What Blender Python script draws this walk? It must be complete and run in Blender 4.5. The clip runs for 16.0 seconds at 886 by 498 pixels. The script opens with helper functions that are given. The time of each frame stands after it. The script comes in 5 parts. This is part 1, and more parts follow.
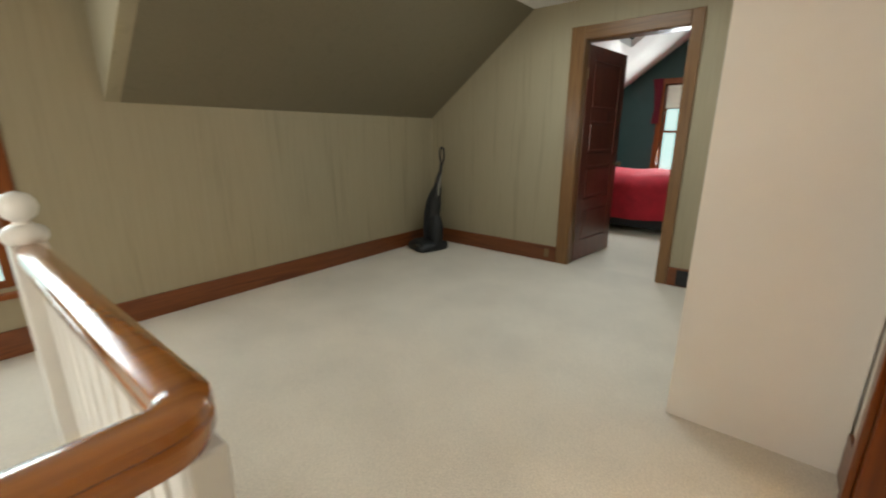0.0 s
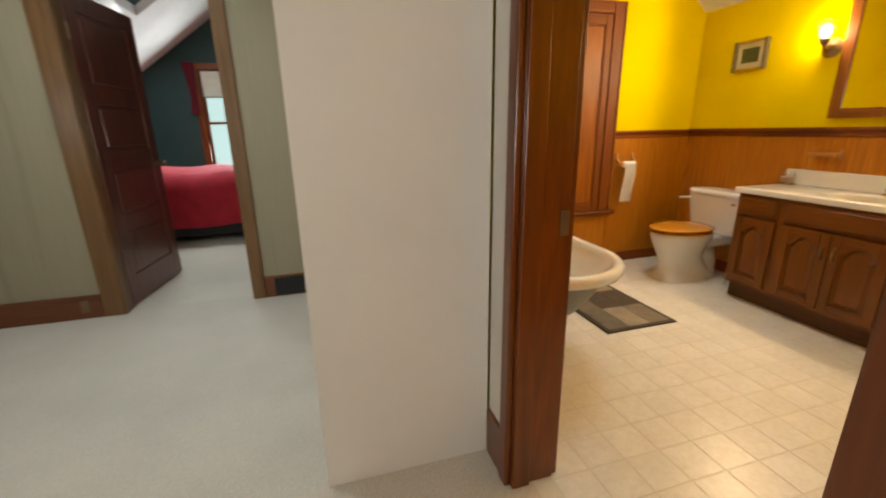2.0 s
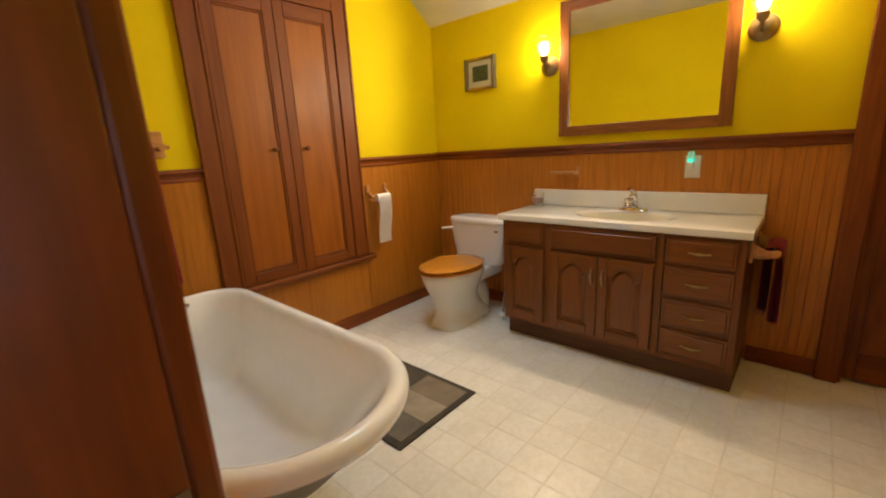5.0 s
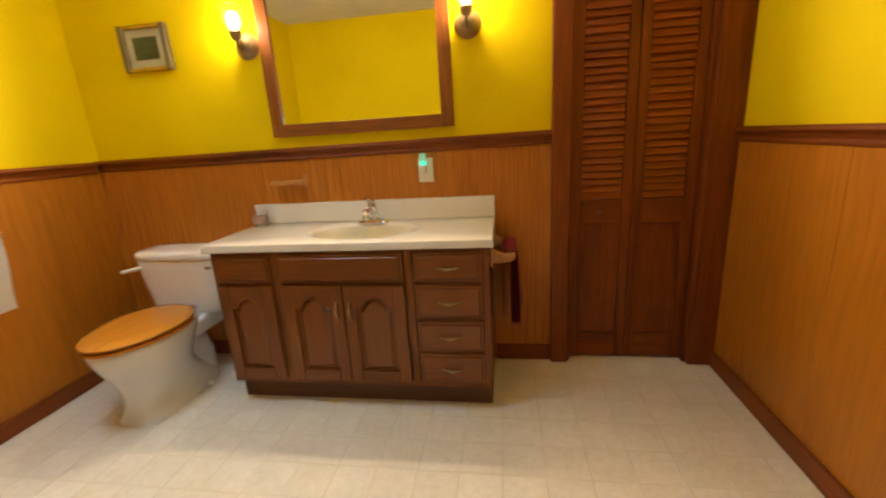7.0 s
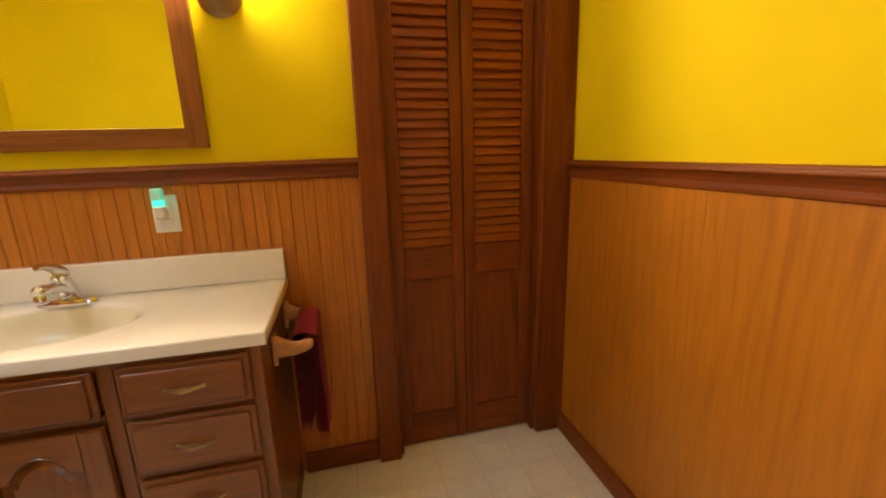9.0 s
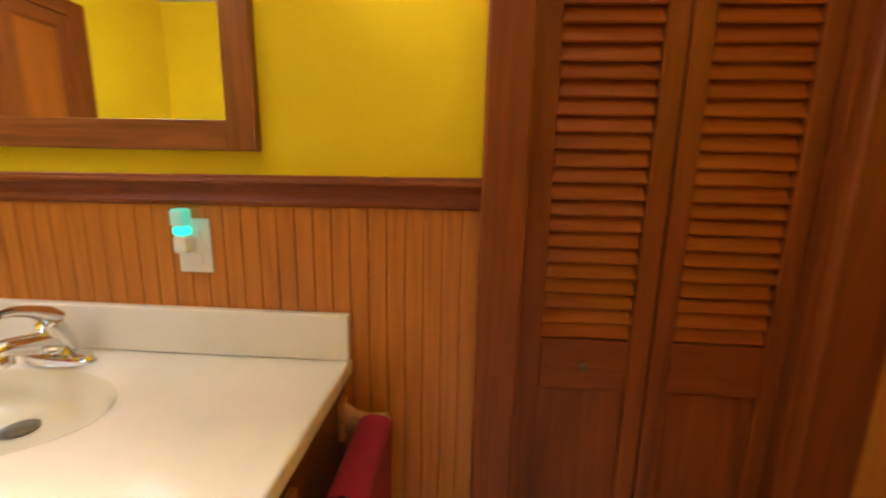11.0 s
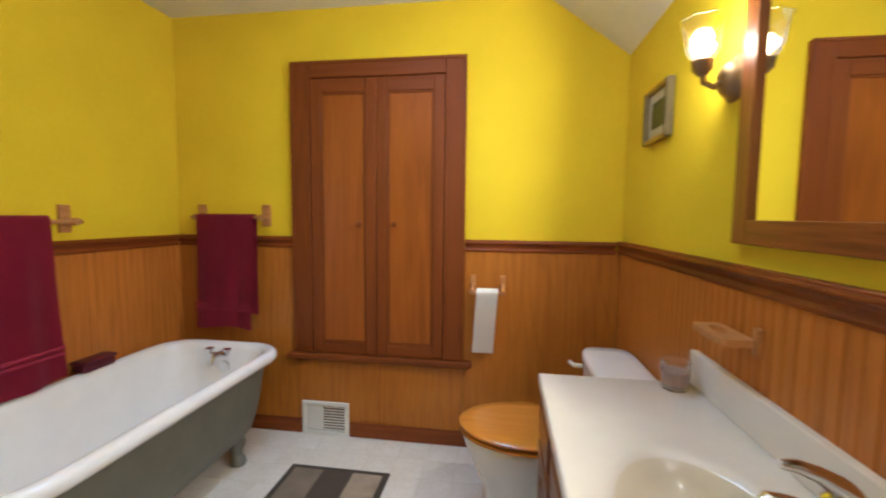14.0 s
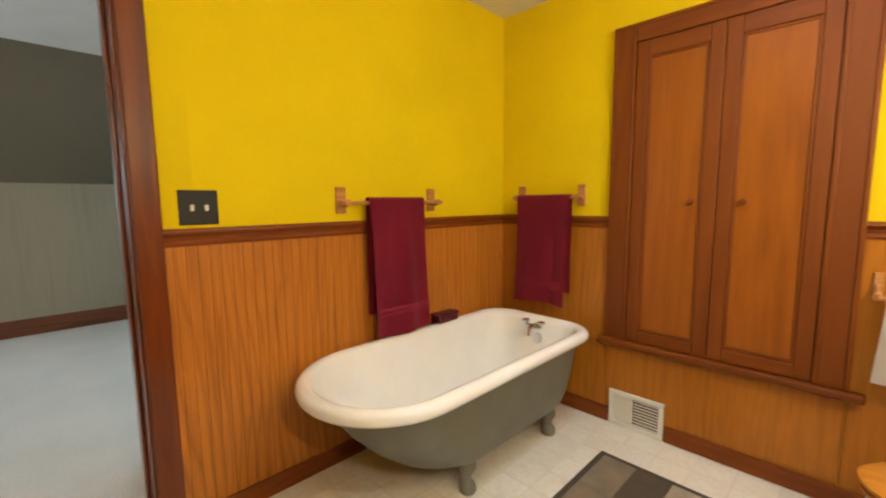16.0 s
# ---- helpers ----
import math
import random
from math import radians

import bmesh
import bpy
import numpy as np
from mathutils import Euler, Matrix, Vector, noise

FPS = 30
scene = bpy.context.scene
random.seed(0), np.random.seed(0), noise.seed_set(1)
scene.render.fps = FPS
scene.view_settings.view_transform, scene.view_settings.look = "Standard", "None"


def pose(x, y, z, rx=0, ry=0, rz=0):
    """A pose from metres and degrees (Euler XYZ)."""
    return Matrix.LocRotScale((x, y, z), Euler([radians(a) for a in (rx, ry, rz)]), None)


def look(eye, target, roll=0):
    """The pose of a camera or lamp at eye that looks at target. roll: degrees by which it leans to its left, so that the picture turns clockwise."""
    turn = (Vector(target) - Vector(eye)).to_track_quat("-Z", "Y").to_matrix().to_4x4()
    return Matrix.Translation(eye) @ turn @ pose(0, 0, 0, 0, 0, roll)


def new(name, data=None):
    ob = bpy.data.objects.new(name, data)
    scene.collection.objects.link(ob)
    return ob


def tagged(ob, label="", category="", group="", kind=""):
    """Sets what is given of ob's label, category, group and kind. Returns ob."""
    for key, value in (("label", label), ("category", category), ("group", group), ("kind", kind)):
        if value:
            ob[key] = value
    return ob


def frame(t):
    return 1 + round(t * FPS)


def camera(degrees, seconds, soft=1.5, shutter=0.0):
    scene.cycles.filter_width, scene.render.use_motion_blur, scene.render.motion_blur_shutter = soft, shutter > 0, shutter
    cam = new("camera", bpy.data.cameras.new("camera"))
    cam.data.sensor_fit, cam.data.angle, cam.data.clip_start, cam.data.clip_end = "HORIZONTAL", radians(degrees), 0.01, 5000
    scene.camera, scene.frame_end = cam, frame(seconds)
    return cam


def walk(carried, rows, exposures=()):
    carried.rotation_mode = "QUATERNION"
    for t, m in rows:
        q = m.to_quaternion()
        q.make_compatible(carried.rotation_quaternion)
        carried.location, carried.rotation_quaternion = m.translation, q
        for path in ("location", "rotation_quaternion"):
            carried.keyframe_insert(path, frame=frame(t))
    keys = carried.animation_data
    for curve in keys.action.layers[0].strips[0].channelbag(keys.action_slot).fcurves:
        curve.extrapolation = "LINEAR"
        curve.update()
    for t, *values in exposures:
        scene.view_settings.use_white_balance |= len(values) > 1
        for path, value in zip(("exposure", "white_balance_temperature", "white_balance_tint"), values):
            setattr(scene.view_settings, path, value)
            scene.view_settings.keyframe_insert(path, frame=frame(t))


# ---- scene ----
cam = camera(93.8, 16.0, 2.0, 0.3)

PATH = [
    (0, (0.515, 0.251, 1.229), (-0.697, 1.753, 0.705), 0.1),
    (0.2, (0.475, 0.314, 1.181), (-0.604, 1.917, 0.667), -0.3),
    (0.5, (0.41, 0.406, 1.195), (-0.491, 2.115, 0.678), 0.5),
    (1, (0.364, 0.631, 1.167), (-0.15, 2.492, 0.644), 0.3),
    (1.5, (0.329, 0.788, 1.189), (0.338, 2.717, 0.662), -0.5),
    (2, (0.349, 0.967, 1.19), (0.888, 2.809, 0.628), -1.0),
    (2.5, (0.464, 1.136, 1.214), (1.249, 2.889, 0.656), -0.7),
    (3, (0.61, 1.242, 1.212), (1.58, 2.904, 0.666), -1.6),
    (5.5, (1.079, 1.772, 1.169), (2.655, 2.911, 0.699), -4.2),
    (6, (1.201, 1.805, 1.173), (2.915, 2.711, 0.68), -5.3),
    (6.5, (1.323, 1.808, 1.159), (3.153, 2.451, 0.669), -4.7),
    (7, (1.497, 1.799, 1.166), (3.402, 2.101, 0.639), -3.6),
    (7.5, (1.631, 1.778, 1.153), (3.561, 1.712, 0.635), -3.1),
    (8, (1.765, 1.728, 1.149), (3.652, 1.341, 0.609), -3.4),
    (10.5, (2.533, 1.608, 1.207), (4.471, 1.23, 0.889), -0.8),
    (11, (2.683, 1.607, 1.181), (4.642, 1.728, 0.795), 1.2),
    (11.5, (2.823, 1.545, 1.175), (4.658, 2.263, 0.828), 0.5),
    (12, (2.97, 1.587, 1.127), (4.551, 2.738, 0.708), 0.2),
    (12.5, (3.052, 1.673, 1.125), (4.232, 3.212, 0.637), -0.4),
    (13, (3.085, 1.669, 1.187), (3.751, 3.527, 0.866), 1.5),
    (13.5, (3.04, 1.701, 1.238), (3.222, 3.68, 1.019), 1.2),
    (14, (2.921, 1.788, 1.267), (2.634, 3.76, 1.105), 0.6),
    (14.5, (2.842, 1.83, 1.264), (2.101, 3.681, 1.115), 0.7),
    (15, (2.819, 1.819, 1.25), (1.777, 3.518, 1.076), 0.6),
    (15.5, (2.783, 1.804, 1.245), (1.566, 3.377, 1.041), -0.1),
    (16, (2.718, 1.779, 1.228), (1.298, 3.169, 0.999), -0.5),
]
EXPOSURES = [
    (0.0, 0.0, 8200, 15), (0.5, 0.3, 8000, 15), (1.0, 0.22, 8200, 17), (2.0, -0.17, 8100, 16), (3.0, -0.45, 8200, 15),
    (5.5, -0.28, 6500, 13), (6.5, -0.17, 6800, 13), (8.0, -0.02, 6800, 15), (10.5, 0.15, 6500, 19), (11.5, 0.27, 5700, 18), (12.5, -0.05, 5450, 15),
    (13.5, -0.28, 5050, 14), (14.5, -0.35, 5300, 13), (15.5, -0.12, 6200, 11), (16.0, -0.04, 6500, 12),
]
walk(cam, [(t, look(eye, target, roll)) for t, eye, target, roll in PATH], EXPOSURES)

# ---------------------------------------------------------------- world and light
world = bpy.data.worlds.new("world")
scene.world = world
world.use_nodes = True
wn = world.node_tree
sky = wn.nodes.new("ShaderNodeTexSky")
sky.sky_type = "NISHITA"
sky.sun_disc = False
sky.sun_elevation = radians(38)
sky.sun_rotation = radians(200)
wn.links.new(sky.outputs["Color"], wn.nodes["Background"].inputs["Color"])
wn.nodes["Background"].inputs["Strength"].default_value = 0.12


def lamp(name, kind, m, power, colour, size=0.05, size_y=None):
    data = bpy.data.lights.new(name, kind)
    data.energy, data.color = power, colour
    if kind == "AREA":
        data.shape, data.size, data.size_y = "RECTANGLE", size, size_y or size
    elif kind == "SUN":
        data.angle = size
    else:
        data.shadow_soft_size = size
    ob = new(name, data)
    ob.matrix_world = m
    return ob


DAY, WARM = (0.62, 0.83, 1.0), (1.0, 0.815, 0.56)
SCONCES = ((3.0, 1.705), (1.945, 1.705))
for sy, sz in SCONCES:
    lamp("sconce_light", "POINT", pose(3.418, sy, sz + 0.012), 4.1, WARM, 0.02)
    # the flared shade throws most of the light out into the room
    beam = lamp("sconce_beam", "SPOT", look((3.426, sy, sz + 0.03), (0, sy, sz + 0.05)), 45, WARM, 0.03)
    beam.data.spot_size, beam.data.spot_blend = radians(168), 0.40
# daylight in the openings of the windows
lamp("dormer_daylight", "AREA", look((-2.79, 0.02, 1.42), (0.2, 1.3, 0.3)), 19, DAY, 0.8, 0.8)
# Added fill for hall and column, set in a window that is never in view.
lamp("gable_fill_unseen", "AREA", look((-0.2, -1.80, 1.05), (0.35, 3, 0.3)), 38, (0.82, 0.92, 1.0), 1.0, 1.1)
lamp("hall_skylight_daylight", "AREA", look((-0.75, 3.05, 2.46), (-0.75, 2.9, 0)), 24, DAY, 0.75, 0.75)
lamp("bath_skylight_daylight", "AREA", look((2.45, 3.15, 2.94), (2.45, 3.13, 0)), 26, DAY, 0.5, 0.62)
lamp("bedroom_daylight", "AREA", look((-0.85, 8.32, 1.4), (-0.9, 5, 0.9)), 60, DAY, 0.8, 1.3)
lamp("skylight_daylight", "AREA", look((-1.25, 6.55, 2.45), (-0.7, 6.3, 0)), 40, DAY, 0.5, 0.6)

# ---------------------------------------------------------------- materials


def material(name):
    m = bpy.data.materials.new(name)
    m.use_nodes = True
    t = m.node_tree
    return m, t, t.nodes["Principled BSDF"]


def node(t, kind, **values):
    n = t.nodes.new(kind)
    for key, value in values.items():
        n.inputs[key].default_value = value
    return n


def coords(t, scale, spread=True):
    """Object coordinates, shifted by a random amount for every object."""
    c = t.nodes.new("ShaderNodeTexCoord")
    mp = t.nodes.new("ShaderNodeMapping")
    mp.inputs["Scale"].default_value = scale
    if spread:
        info = t.nodes.new("ShaderNodeObjectInfo")
        v = t.nodes.new("ShaderNodeVectorMath")
        v.operation = "SCALE"
        v.inputs[0].default_value = (7.3, 3.1, 5.7)
        t.links.new(info.outputs["Random"], v.inputs["Scale"])
        t.links.new(v.outputs["Vector"], mp.inputs["Location"])
    t.links.new(c.outputs["Object"], mp.inputs["Vector"])
    return mp.outputs["Vector"]


def ramp(t, fac, stops):
    r = t.nodes.new("ShaderNodeValToRGB")
    while len(r.color_ramp.elements) < len(stops):
        r.color_ramp.elements.new(0.5)
    for e, (p, c) in zip(r.color_ramp.elements, stops):
        e.position, e.color = p, (*c, 1)
    t.links.new(fac, r.inputs["Fac"])
    return r.outputs["Color"]


def mix(t, a, b, fac, how="MULTIPLY"):
    m = t.nodes.new("ShaderNodeMixRGB")
    m.blend_type = how
    if isinstance(fac, float):
        m.inputs["Fac"].default_value = fac
    else:
        t.links.new(fac, m.inputs["Fac"])
    t.links.new(a, m.inputs["Color1"])
    t.links.new(b, m.inputs["Color2"])
    return m.outputs["Color"]


def bump(t, b, height, strength, distance=0.01):
    n = node(t, "ShaderNodeBump", Strength=strength, Distance=distance)
    t.links.new(height, n.inputs["Height"])
    t.links.new(n.outputs["Normal"], b.inputs["Normal"])


def plywood(name, light, mid, dark, knots=False, strong=0.55):
    """Varnished plywood: wavy growth lines running upright, fine fibre and soft patches."""
    m, t, b = material(name)
    g = t.nodes.new("ShaderNodeNewGeometry")

    def stretched(sx, sz):
        mp = t.nodes.new("ShaderNodeMapping")
        mp.inputs["Scale"].default_value = (sx, sx, sz)
        t.links.new(g.outputs["Position"], mp.inputs["Vector"])
        return mp.outputs["Vector"]

    growth = node(t, "ShaderNodeTexNoise", Scale=1.0, Detail=2.5, Roughness=0.45, Distortion=0.2)
    t.links.new(stretched(4.0, 0.9), growth.inputs["Vector"])
    axes = t.nodes.new("ShaderNodeSeparateXYZ")
    t.links.new(g.outputs["Position"], axes.inputs[0])
    along = t.nodes.new("ShaderNodeMath")
    along.operation = "ADD"
    t.links.new(axes.outputs["X"], along.inputs[0])
    t.links.new(axes.outputs["Y"], along.inputs[1])
    spaced = t.nodes.new("ShaderNodeMath")
    spaced.operation = "MULTIPLY"
    spaced.inputs[1].default_value = 22.0
    t.links.new(along.outputs[0], spaced.inputs[0])
    times = t.nodes.new("ShaderNodeMath")
    times.operation = "MULTIPLY_ADD"
    times.inputs[1].default_value = 6.0
    t.links.new(growth.outputs["Fac"], times.inputs[0])
    t.links.new(spaced.outputs[0], times.inputs[2])
    band = t.nodes.new("ShaderNodeMath")
    band.operation = "FRACT"
    t.links.new(times.outputs[0], band.inputs[0])
    lines = ramp(t, band.outputs[0], ((0.0, dark), (0.16, mid), (0.34, light), (0.66, light), (0.86, mid), (0.97, dark)))
    fibre = node(t, "ShaderNodeTexNoise", Scale=1.0, Detail=5.0, Roughness=0.65)
    t.links.new(stretched(150.0, 6.0), fibre.inputs["Vector"])
    soft = node(t, "ShaderNodeTexNoise", Scale=2.3, Detail=3.0)
    t.links.new(g.outputs["Position"], soft.inputs["Vector"])
    # lines are strong in places and nearly fade out in others
    fade = node(t, "ShaderNodeTexNoise", Scale=1.6, Detail=2.0)
    t.links.new(g.outputs["Position"], fade.inputs["Vector"])
    plain_side = ramp(t, soft.outputs["Fac"], ((0.3, mid), (0.65, light)))
    c = mix(t, plain_side, lines, ramp(t, fade.outputs["Fac"], ((0.36, (0.12, 0.12, 0.12)), (0.62, (strong, strong, strong)))), "MIX")
    c = mix(t, c, ramp(t, fibre.outputs["Fac"], ((0.3, (0.85, 0.83, 0.80)), (0.62, (1, 1, 1)))), 1.0)
    streak = node(t, "ShaderNodeTexNoise", Scale=1.0, Detail=3.0, Roughness=0.6, Distortion=0.8)
    t.links.new(stretched(34.0, 2.4), streak.inputs["Vector"])
    c = mix(t, c, ramp(t, streak.outputs["Fac"], ((0.34, (0.74, 0.68, 0.60)), (0.52, (1, 1, 1)))), 0.6 if knots else 0.5)
    if knots:
        knot = node(t, "ShaderNodeTexVoronoi", Scale=2.3)
        t.links.new(stretched(1.0, 0.7), knot.inputs["Vector"])
        c = mix(t, c, ramp(t, knot.outputs["Distance"], ((0.02, (0.45, 0.36, 0.28)), (0.08, (1, 1, 1)))), 1.0)
    t.links.new(c, b.inputs["Base Color"])
    b.inputs["Roughness"].default_value = 0.40
    b.inputs["Specular IOR Level"].default_value = 0.4
    bump(t, b, fibre.outputs["Fac"], 0.06, 0.003)
    return m


def plain(name, colour, rough=0.5, metal=0.0, vary=0.12, scale=9.0, relief=0.05, coat=0.0, fine=140.0):
    """A painted or moulded surface with faint blotches and fine relief."""
    m, t, b = material(name)
    v = coords(t, (1, 1, 1))
    big = node(t, "ShaderNodeTexNoise", Scale=scale, Detail=4.0, Roughness=0.6)
    small = node(t, "ShaderNodeTexNoise", Scale=fine, Detail=3.0)
    t.links.new(v, big.inputs["Vector"])
    t.links.new(v, small.inputs["Vector"])
    dark = tuple(c * (1 - vary) for c in colour)
    light = tuple(min(1, c * (1 + vary * 0.4)) for c in colour)
    t.links.new(ramp(t, big.outputs["Fac"], ((0.3, dark), (0.68, light))), b.inputs["Base Color"])
    b.inputs["Roughness"].default_value = rough
    b.inputs["Metallic"].default_value = metal
    b.inputs["Coat Weight"].default_value = coat
    b.inputs["Coat Roughness"].default_value = 0.08
    if relief:
        bump(t, b, small.outputs["Fac"], relief, 0.004)
    return m


def wood(name, light, dark, axis="z", rough=0.35, scale=9.0, coat=0.25, vary=0.25):
    """Varnished wood with grain along one axis of the object."""
    m, t, b = material(name)
    s = {"x": (0.07, 1, 1), "y": (1, 0.07, 1), "z": (1, 1, 0.07)}[axis]
    v = coords(t, s)
    fibre = node(t, "ShaderNodeTexNoise", Scale=scale * 9, Detail=6.0, Roughness=0.65, Distortion=0.4)
    rings = node(t, "ShaderNodeTexNoise", Scale=scale, Detail=3.0, Roughness=0.5, Distortion=1.6)
    t.links.new(v, fibre.inputs["Vector"])
    t.links.new(v, rings.inputs["Vector"])
    c1 = ramp(t, rings.outputs["Fac"], ((0.32, dark), (0.47, light), (0.55, tuple(0.5 * (a + c) for a, c in zip(light, dark))), (0.68, light)))
    lo = 1 - vary
    c2 = ramp(t, fibre.outputs["Fac"], ((0.3, (lo, lo, lo)), (0.6, (1, 1, 1))))
    c3 = mix(t, c1, c2, 1.0)
    t.links.new(c3, b.inputs["Base Color"])
    b.inputs["Roughness"].default_value = rough
    b.inputs["Specular IOR Level"].default_value = 0.3
    b.inputs["Coat Weight"].default_value = coat
    b.inputs["Coat Roughness"].default_value = 0.18
    bump(t, b, fibre.outputs["Fac"], 0.08, 0.003)
    return m


YELLOW = plain("yellow_paint", (0.78, 0.60, 0.002), 0.8, vary=0.06, scale=2.2, relief=0.12, fine=220)
YELLOW.node_tree.nodes["Principled BSDF"].inputs["Specular IOR Level"].default_value = 0.2
WHITE_CEIL = plain("white_ceiling_paint", (0.74, 0.72, 0.68), 0.8, vary=0.08, scale=3, relief=0.15)
PINE = plywood("honey_panel_wood", (0.48, 0.180, 0.015), (0.41, 0.146, 0.011), (0.26, 0.084, 0.007), False, 0.3)
BEADBOARD = plywood("honey_beaded_board", (0.57, 0.212, 0.026), (0.48, 0.168, 0.018), (0.295, 0.094, 0.011), True)
CABINET_WOOD = wood("orange_stained_wood", (0.200, 0.051, 0.005), (0.145, 0.035, 0.003), "z", 0.5, 5, 0.0, 0.12)
CABINET_X = wood("orange_stained_wood_x", (0.200, 0.051, 0.005), (0.145, 0.035, 0.003), "x", 0.5, 5, 0.0, 0.12)
DOORTRIM = wood("dark_red_trim", (0.19, 0.039, 0.004), (0.115, 0.021, 0.002), "z", 0.30, 7, 0.45)
DOORTRIM_Y = wood("dark_red_trim_y", (0.165, 0.031, 0.003), (0.10, 0.017, 0.002), "y", 0.36, 7, 0.15)
STEEL = plain("worn_steel", (0.28, 0.27, 0.25), 0.3, 1.0, vary=0.2, relief=0.0)
PANEL_PLY = wood("orange_plywood", (0.315, 0.092, 0.007), (0.235, 0.064, 0.005), "z", 0.42, 4, 0.04, 0.16)
TRIM_Z = wood("brown_trim_wood_upright", (0.245, 0.060, 0.006), (0.15, 0.032, 0.003), "z", 0.5, 8, 0.05)
TRIM_X = wood("brown_trim_wood_x", (0.245, 0.060, 0.006), (0.15, 0.032, 0.003), "x", 0.5, 8, 0.05)
TRIM_Y = wood("brown_trim_wood_y", (0.245, 0.060, 0.006), (0.15, 0.032, 0.003), "y", 0.5, 8, 0.05)
LOUVRE = wood("louvre_wood", (0.33, 0.076, 0.007), (0.22, 0.046, 0.004), "y", 0.42, 8, 0.1)
OAK_Y = wood("vanity_oak_y", (0.225, 0.070, 0.010), (0.150, 0.044, 0.006), "y", 0.34, 9, 0.25, 0.2)
OAK_Z = wood("vanity_oak_z", (0.225, 0.070, 0.010), (0.150, 0.044, 0.006), "z", 0.34, 9, 0.25, 0.2)
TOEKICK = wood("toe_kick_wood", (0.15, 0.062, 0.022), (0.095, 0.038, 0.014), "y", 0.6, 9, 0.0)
FRAME_Y = wood("mirror_frame_y", (0.28, 0.092, 0.022), (0.16, 0.048, 0.011), "y", 0.35, 9, 0.25, 0.35)
FRAME_Z = wood("mirror_frame_z", (0.28, 0.092, 0.022), (0.16, 0.048, 0.011), "z", 0.35, 9, 0.25, 0.35)
SEATWOOD = wood("toilet_seat_oak", (0.60, 0.245, 0.030), (0.53, 0.205, 0.024), "x", 0.2, 6, 0.5, 0.1)
PEGWOOD = wood("light_turned_wood", (0.58, 0.285, 0.10), (0.42, 0.185, 0.06), "x", 0.35, 12, 0.3)
RAILWOOD_X = wood("handrail_wood_x", (0.44, 0.140, 0.020), (0.28, 0.078, 0.010), "x", 0.16, 7, 1.0)
RAILWOOD_Y = wood("handrail_wood_y", (0.44, 0.140, 0.020), (0.28, 0.078, 0.010), "y", 0.16, 7, 1.0)
HALLTRIM = wood("hall_casing_wood", (0.22, 0.105, 0.038), (0.14, 0.062, 0.022), "z", 0.4, 8, 0.2)
HALLTRIM_X = wood("hall_casing_wood_x", (0.22, 0.105, 0.038), (0.14, 0.062, 0.022), "x", 0.4, 8, 0.2)
BASE_X = wood("hall_baseboard_x", (0.20, 0.060, 0.020), (0.12, 0.034, 0.012), "x", 0.35, 8, 0.25)
BASE_Y = wood("hall_baseboard_y", (0.20, 0.060, 0.020), (0.12, 0.034, 0.012), "y", 0.35, 8, 0.25)
DOORWOOD = wood("dark_red_door_wood", (0.15, 0.036, 0.020), (0.08, 0.018, 0.011), "z", 0.28, 7, 0.5)
PORCELAIN = plain("white_porcelain", (0.86, 0.87, 0.88), 0.12, vary=0.02, relief=0.0, coat=0.4)
ENAMEL = plain("white_bath_enamel", (0.88, 0.90, 0.92), 0.10, vary=0.03, relief=0.0, coat=0.5)
TUBGREY = plain("grey_green_paint", (0.16, 0.165, 0.135), 0.45, vary=0.12, relief=0.1)
MARBLE = plain("cream_cultured_marble", (0.76, 0.72, 0.64), 0.20, vary=0.05, scale=5, relief=0.0, coat=0.25)
CHROME = plain("chrome", (0.75, 0.75, 0.76), 0.12, 1.0, vary=0.05, relief=0.0)
BRASS = plain("aged_brass", (0.42, 0.30, 0.14), 0.3, 1.0, vary=0.3, relief=0.0)
BRONZE = plain("dark_bronze", (0.22, 0.145, 0.080), 0.36, 0.75, vary=0.3, relief=0.02)
WHITEPLASTIC = plain("white_plastic", (0.76, 0.75, 0.70), 0.35, vary=0.03, relief=0.0)
BLACKPLASTIC = plain("black_plastic", (0.012, 0.012, 0.013), 0.6, vary=0.2, relief=0.03)
PAPER = plain("soft_paper", (0.82, 0.80, 0.76), 0.9, vary=0.04, relief=0.2)
WHITEPAINT = plain("white_gloss_paint", (0.72, 0.69, 0.63), 0.35, vary=0.07, scale=5, relief=0.05)
GREEN_WALL = plain("dark_green_wall", (0.012, 0.055, 0.052), 0.6, vary=0.15, scale=3, relief=0.1)
REDQUILT = plain("red_quilt_cloth", (0.50, 0.018, 0.035), 0.9, vary=0.25, scale=7, relief=0.4, fine=60)
# Near-black base and legs: the shade under the bed is put in their colour.
BEDSHADE = plain("underbed_shade_black", (0.02, 0.02, 0.022), 0.8)


def cloth(name, colour, weave=260.0, low=0.75, pile=0.62, blotch=12.0):
    m, t, b = material(name)
    v = coords(t, (1, 1, 1))
    a = node(t, "ShaderNodeTexNoise", Scale=weave, Detail=2.0)
    c = node(t, "ShaderNodeTexNoise", Scale=blotch, Detail=4.0)
    t.links.new(v, a.inputs["Vector"])
    t.links.new(v, c.inputs["Vector"])
    c1 = ramp(t, c.outputs["Fac"], ((0.3, tuple(x * low for x in colour)), (0.7, tuple(x * 1.06 for x in colour))))
    c2 = ramp(t, a.outputs["Fac"], ((0.35, (pile, pile, pile)), (0.65, (1, 1, 1))))
    t.links.new(mix(t, c1, c2, 1.0), b.inputs["Base Color"])
    b.inputs["Roughness"].default_value = 0.95
    b.inputs["Sheen Weight"].default_value = 0.15
    bump(t, b, a.outputs["Fac"], 0.6, 0.004)
    return m


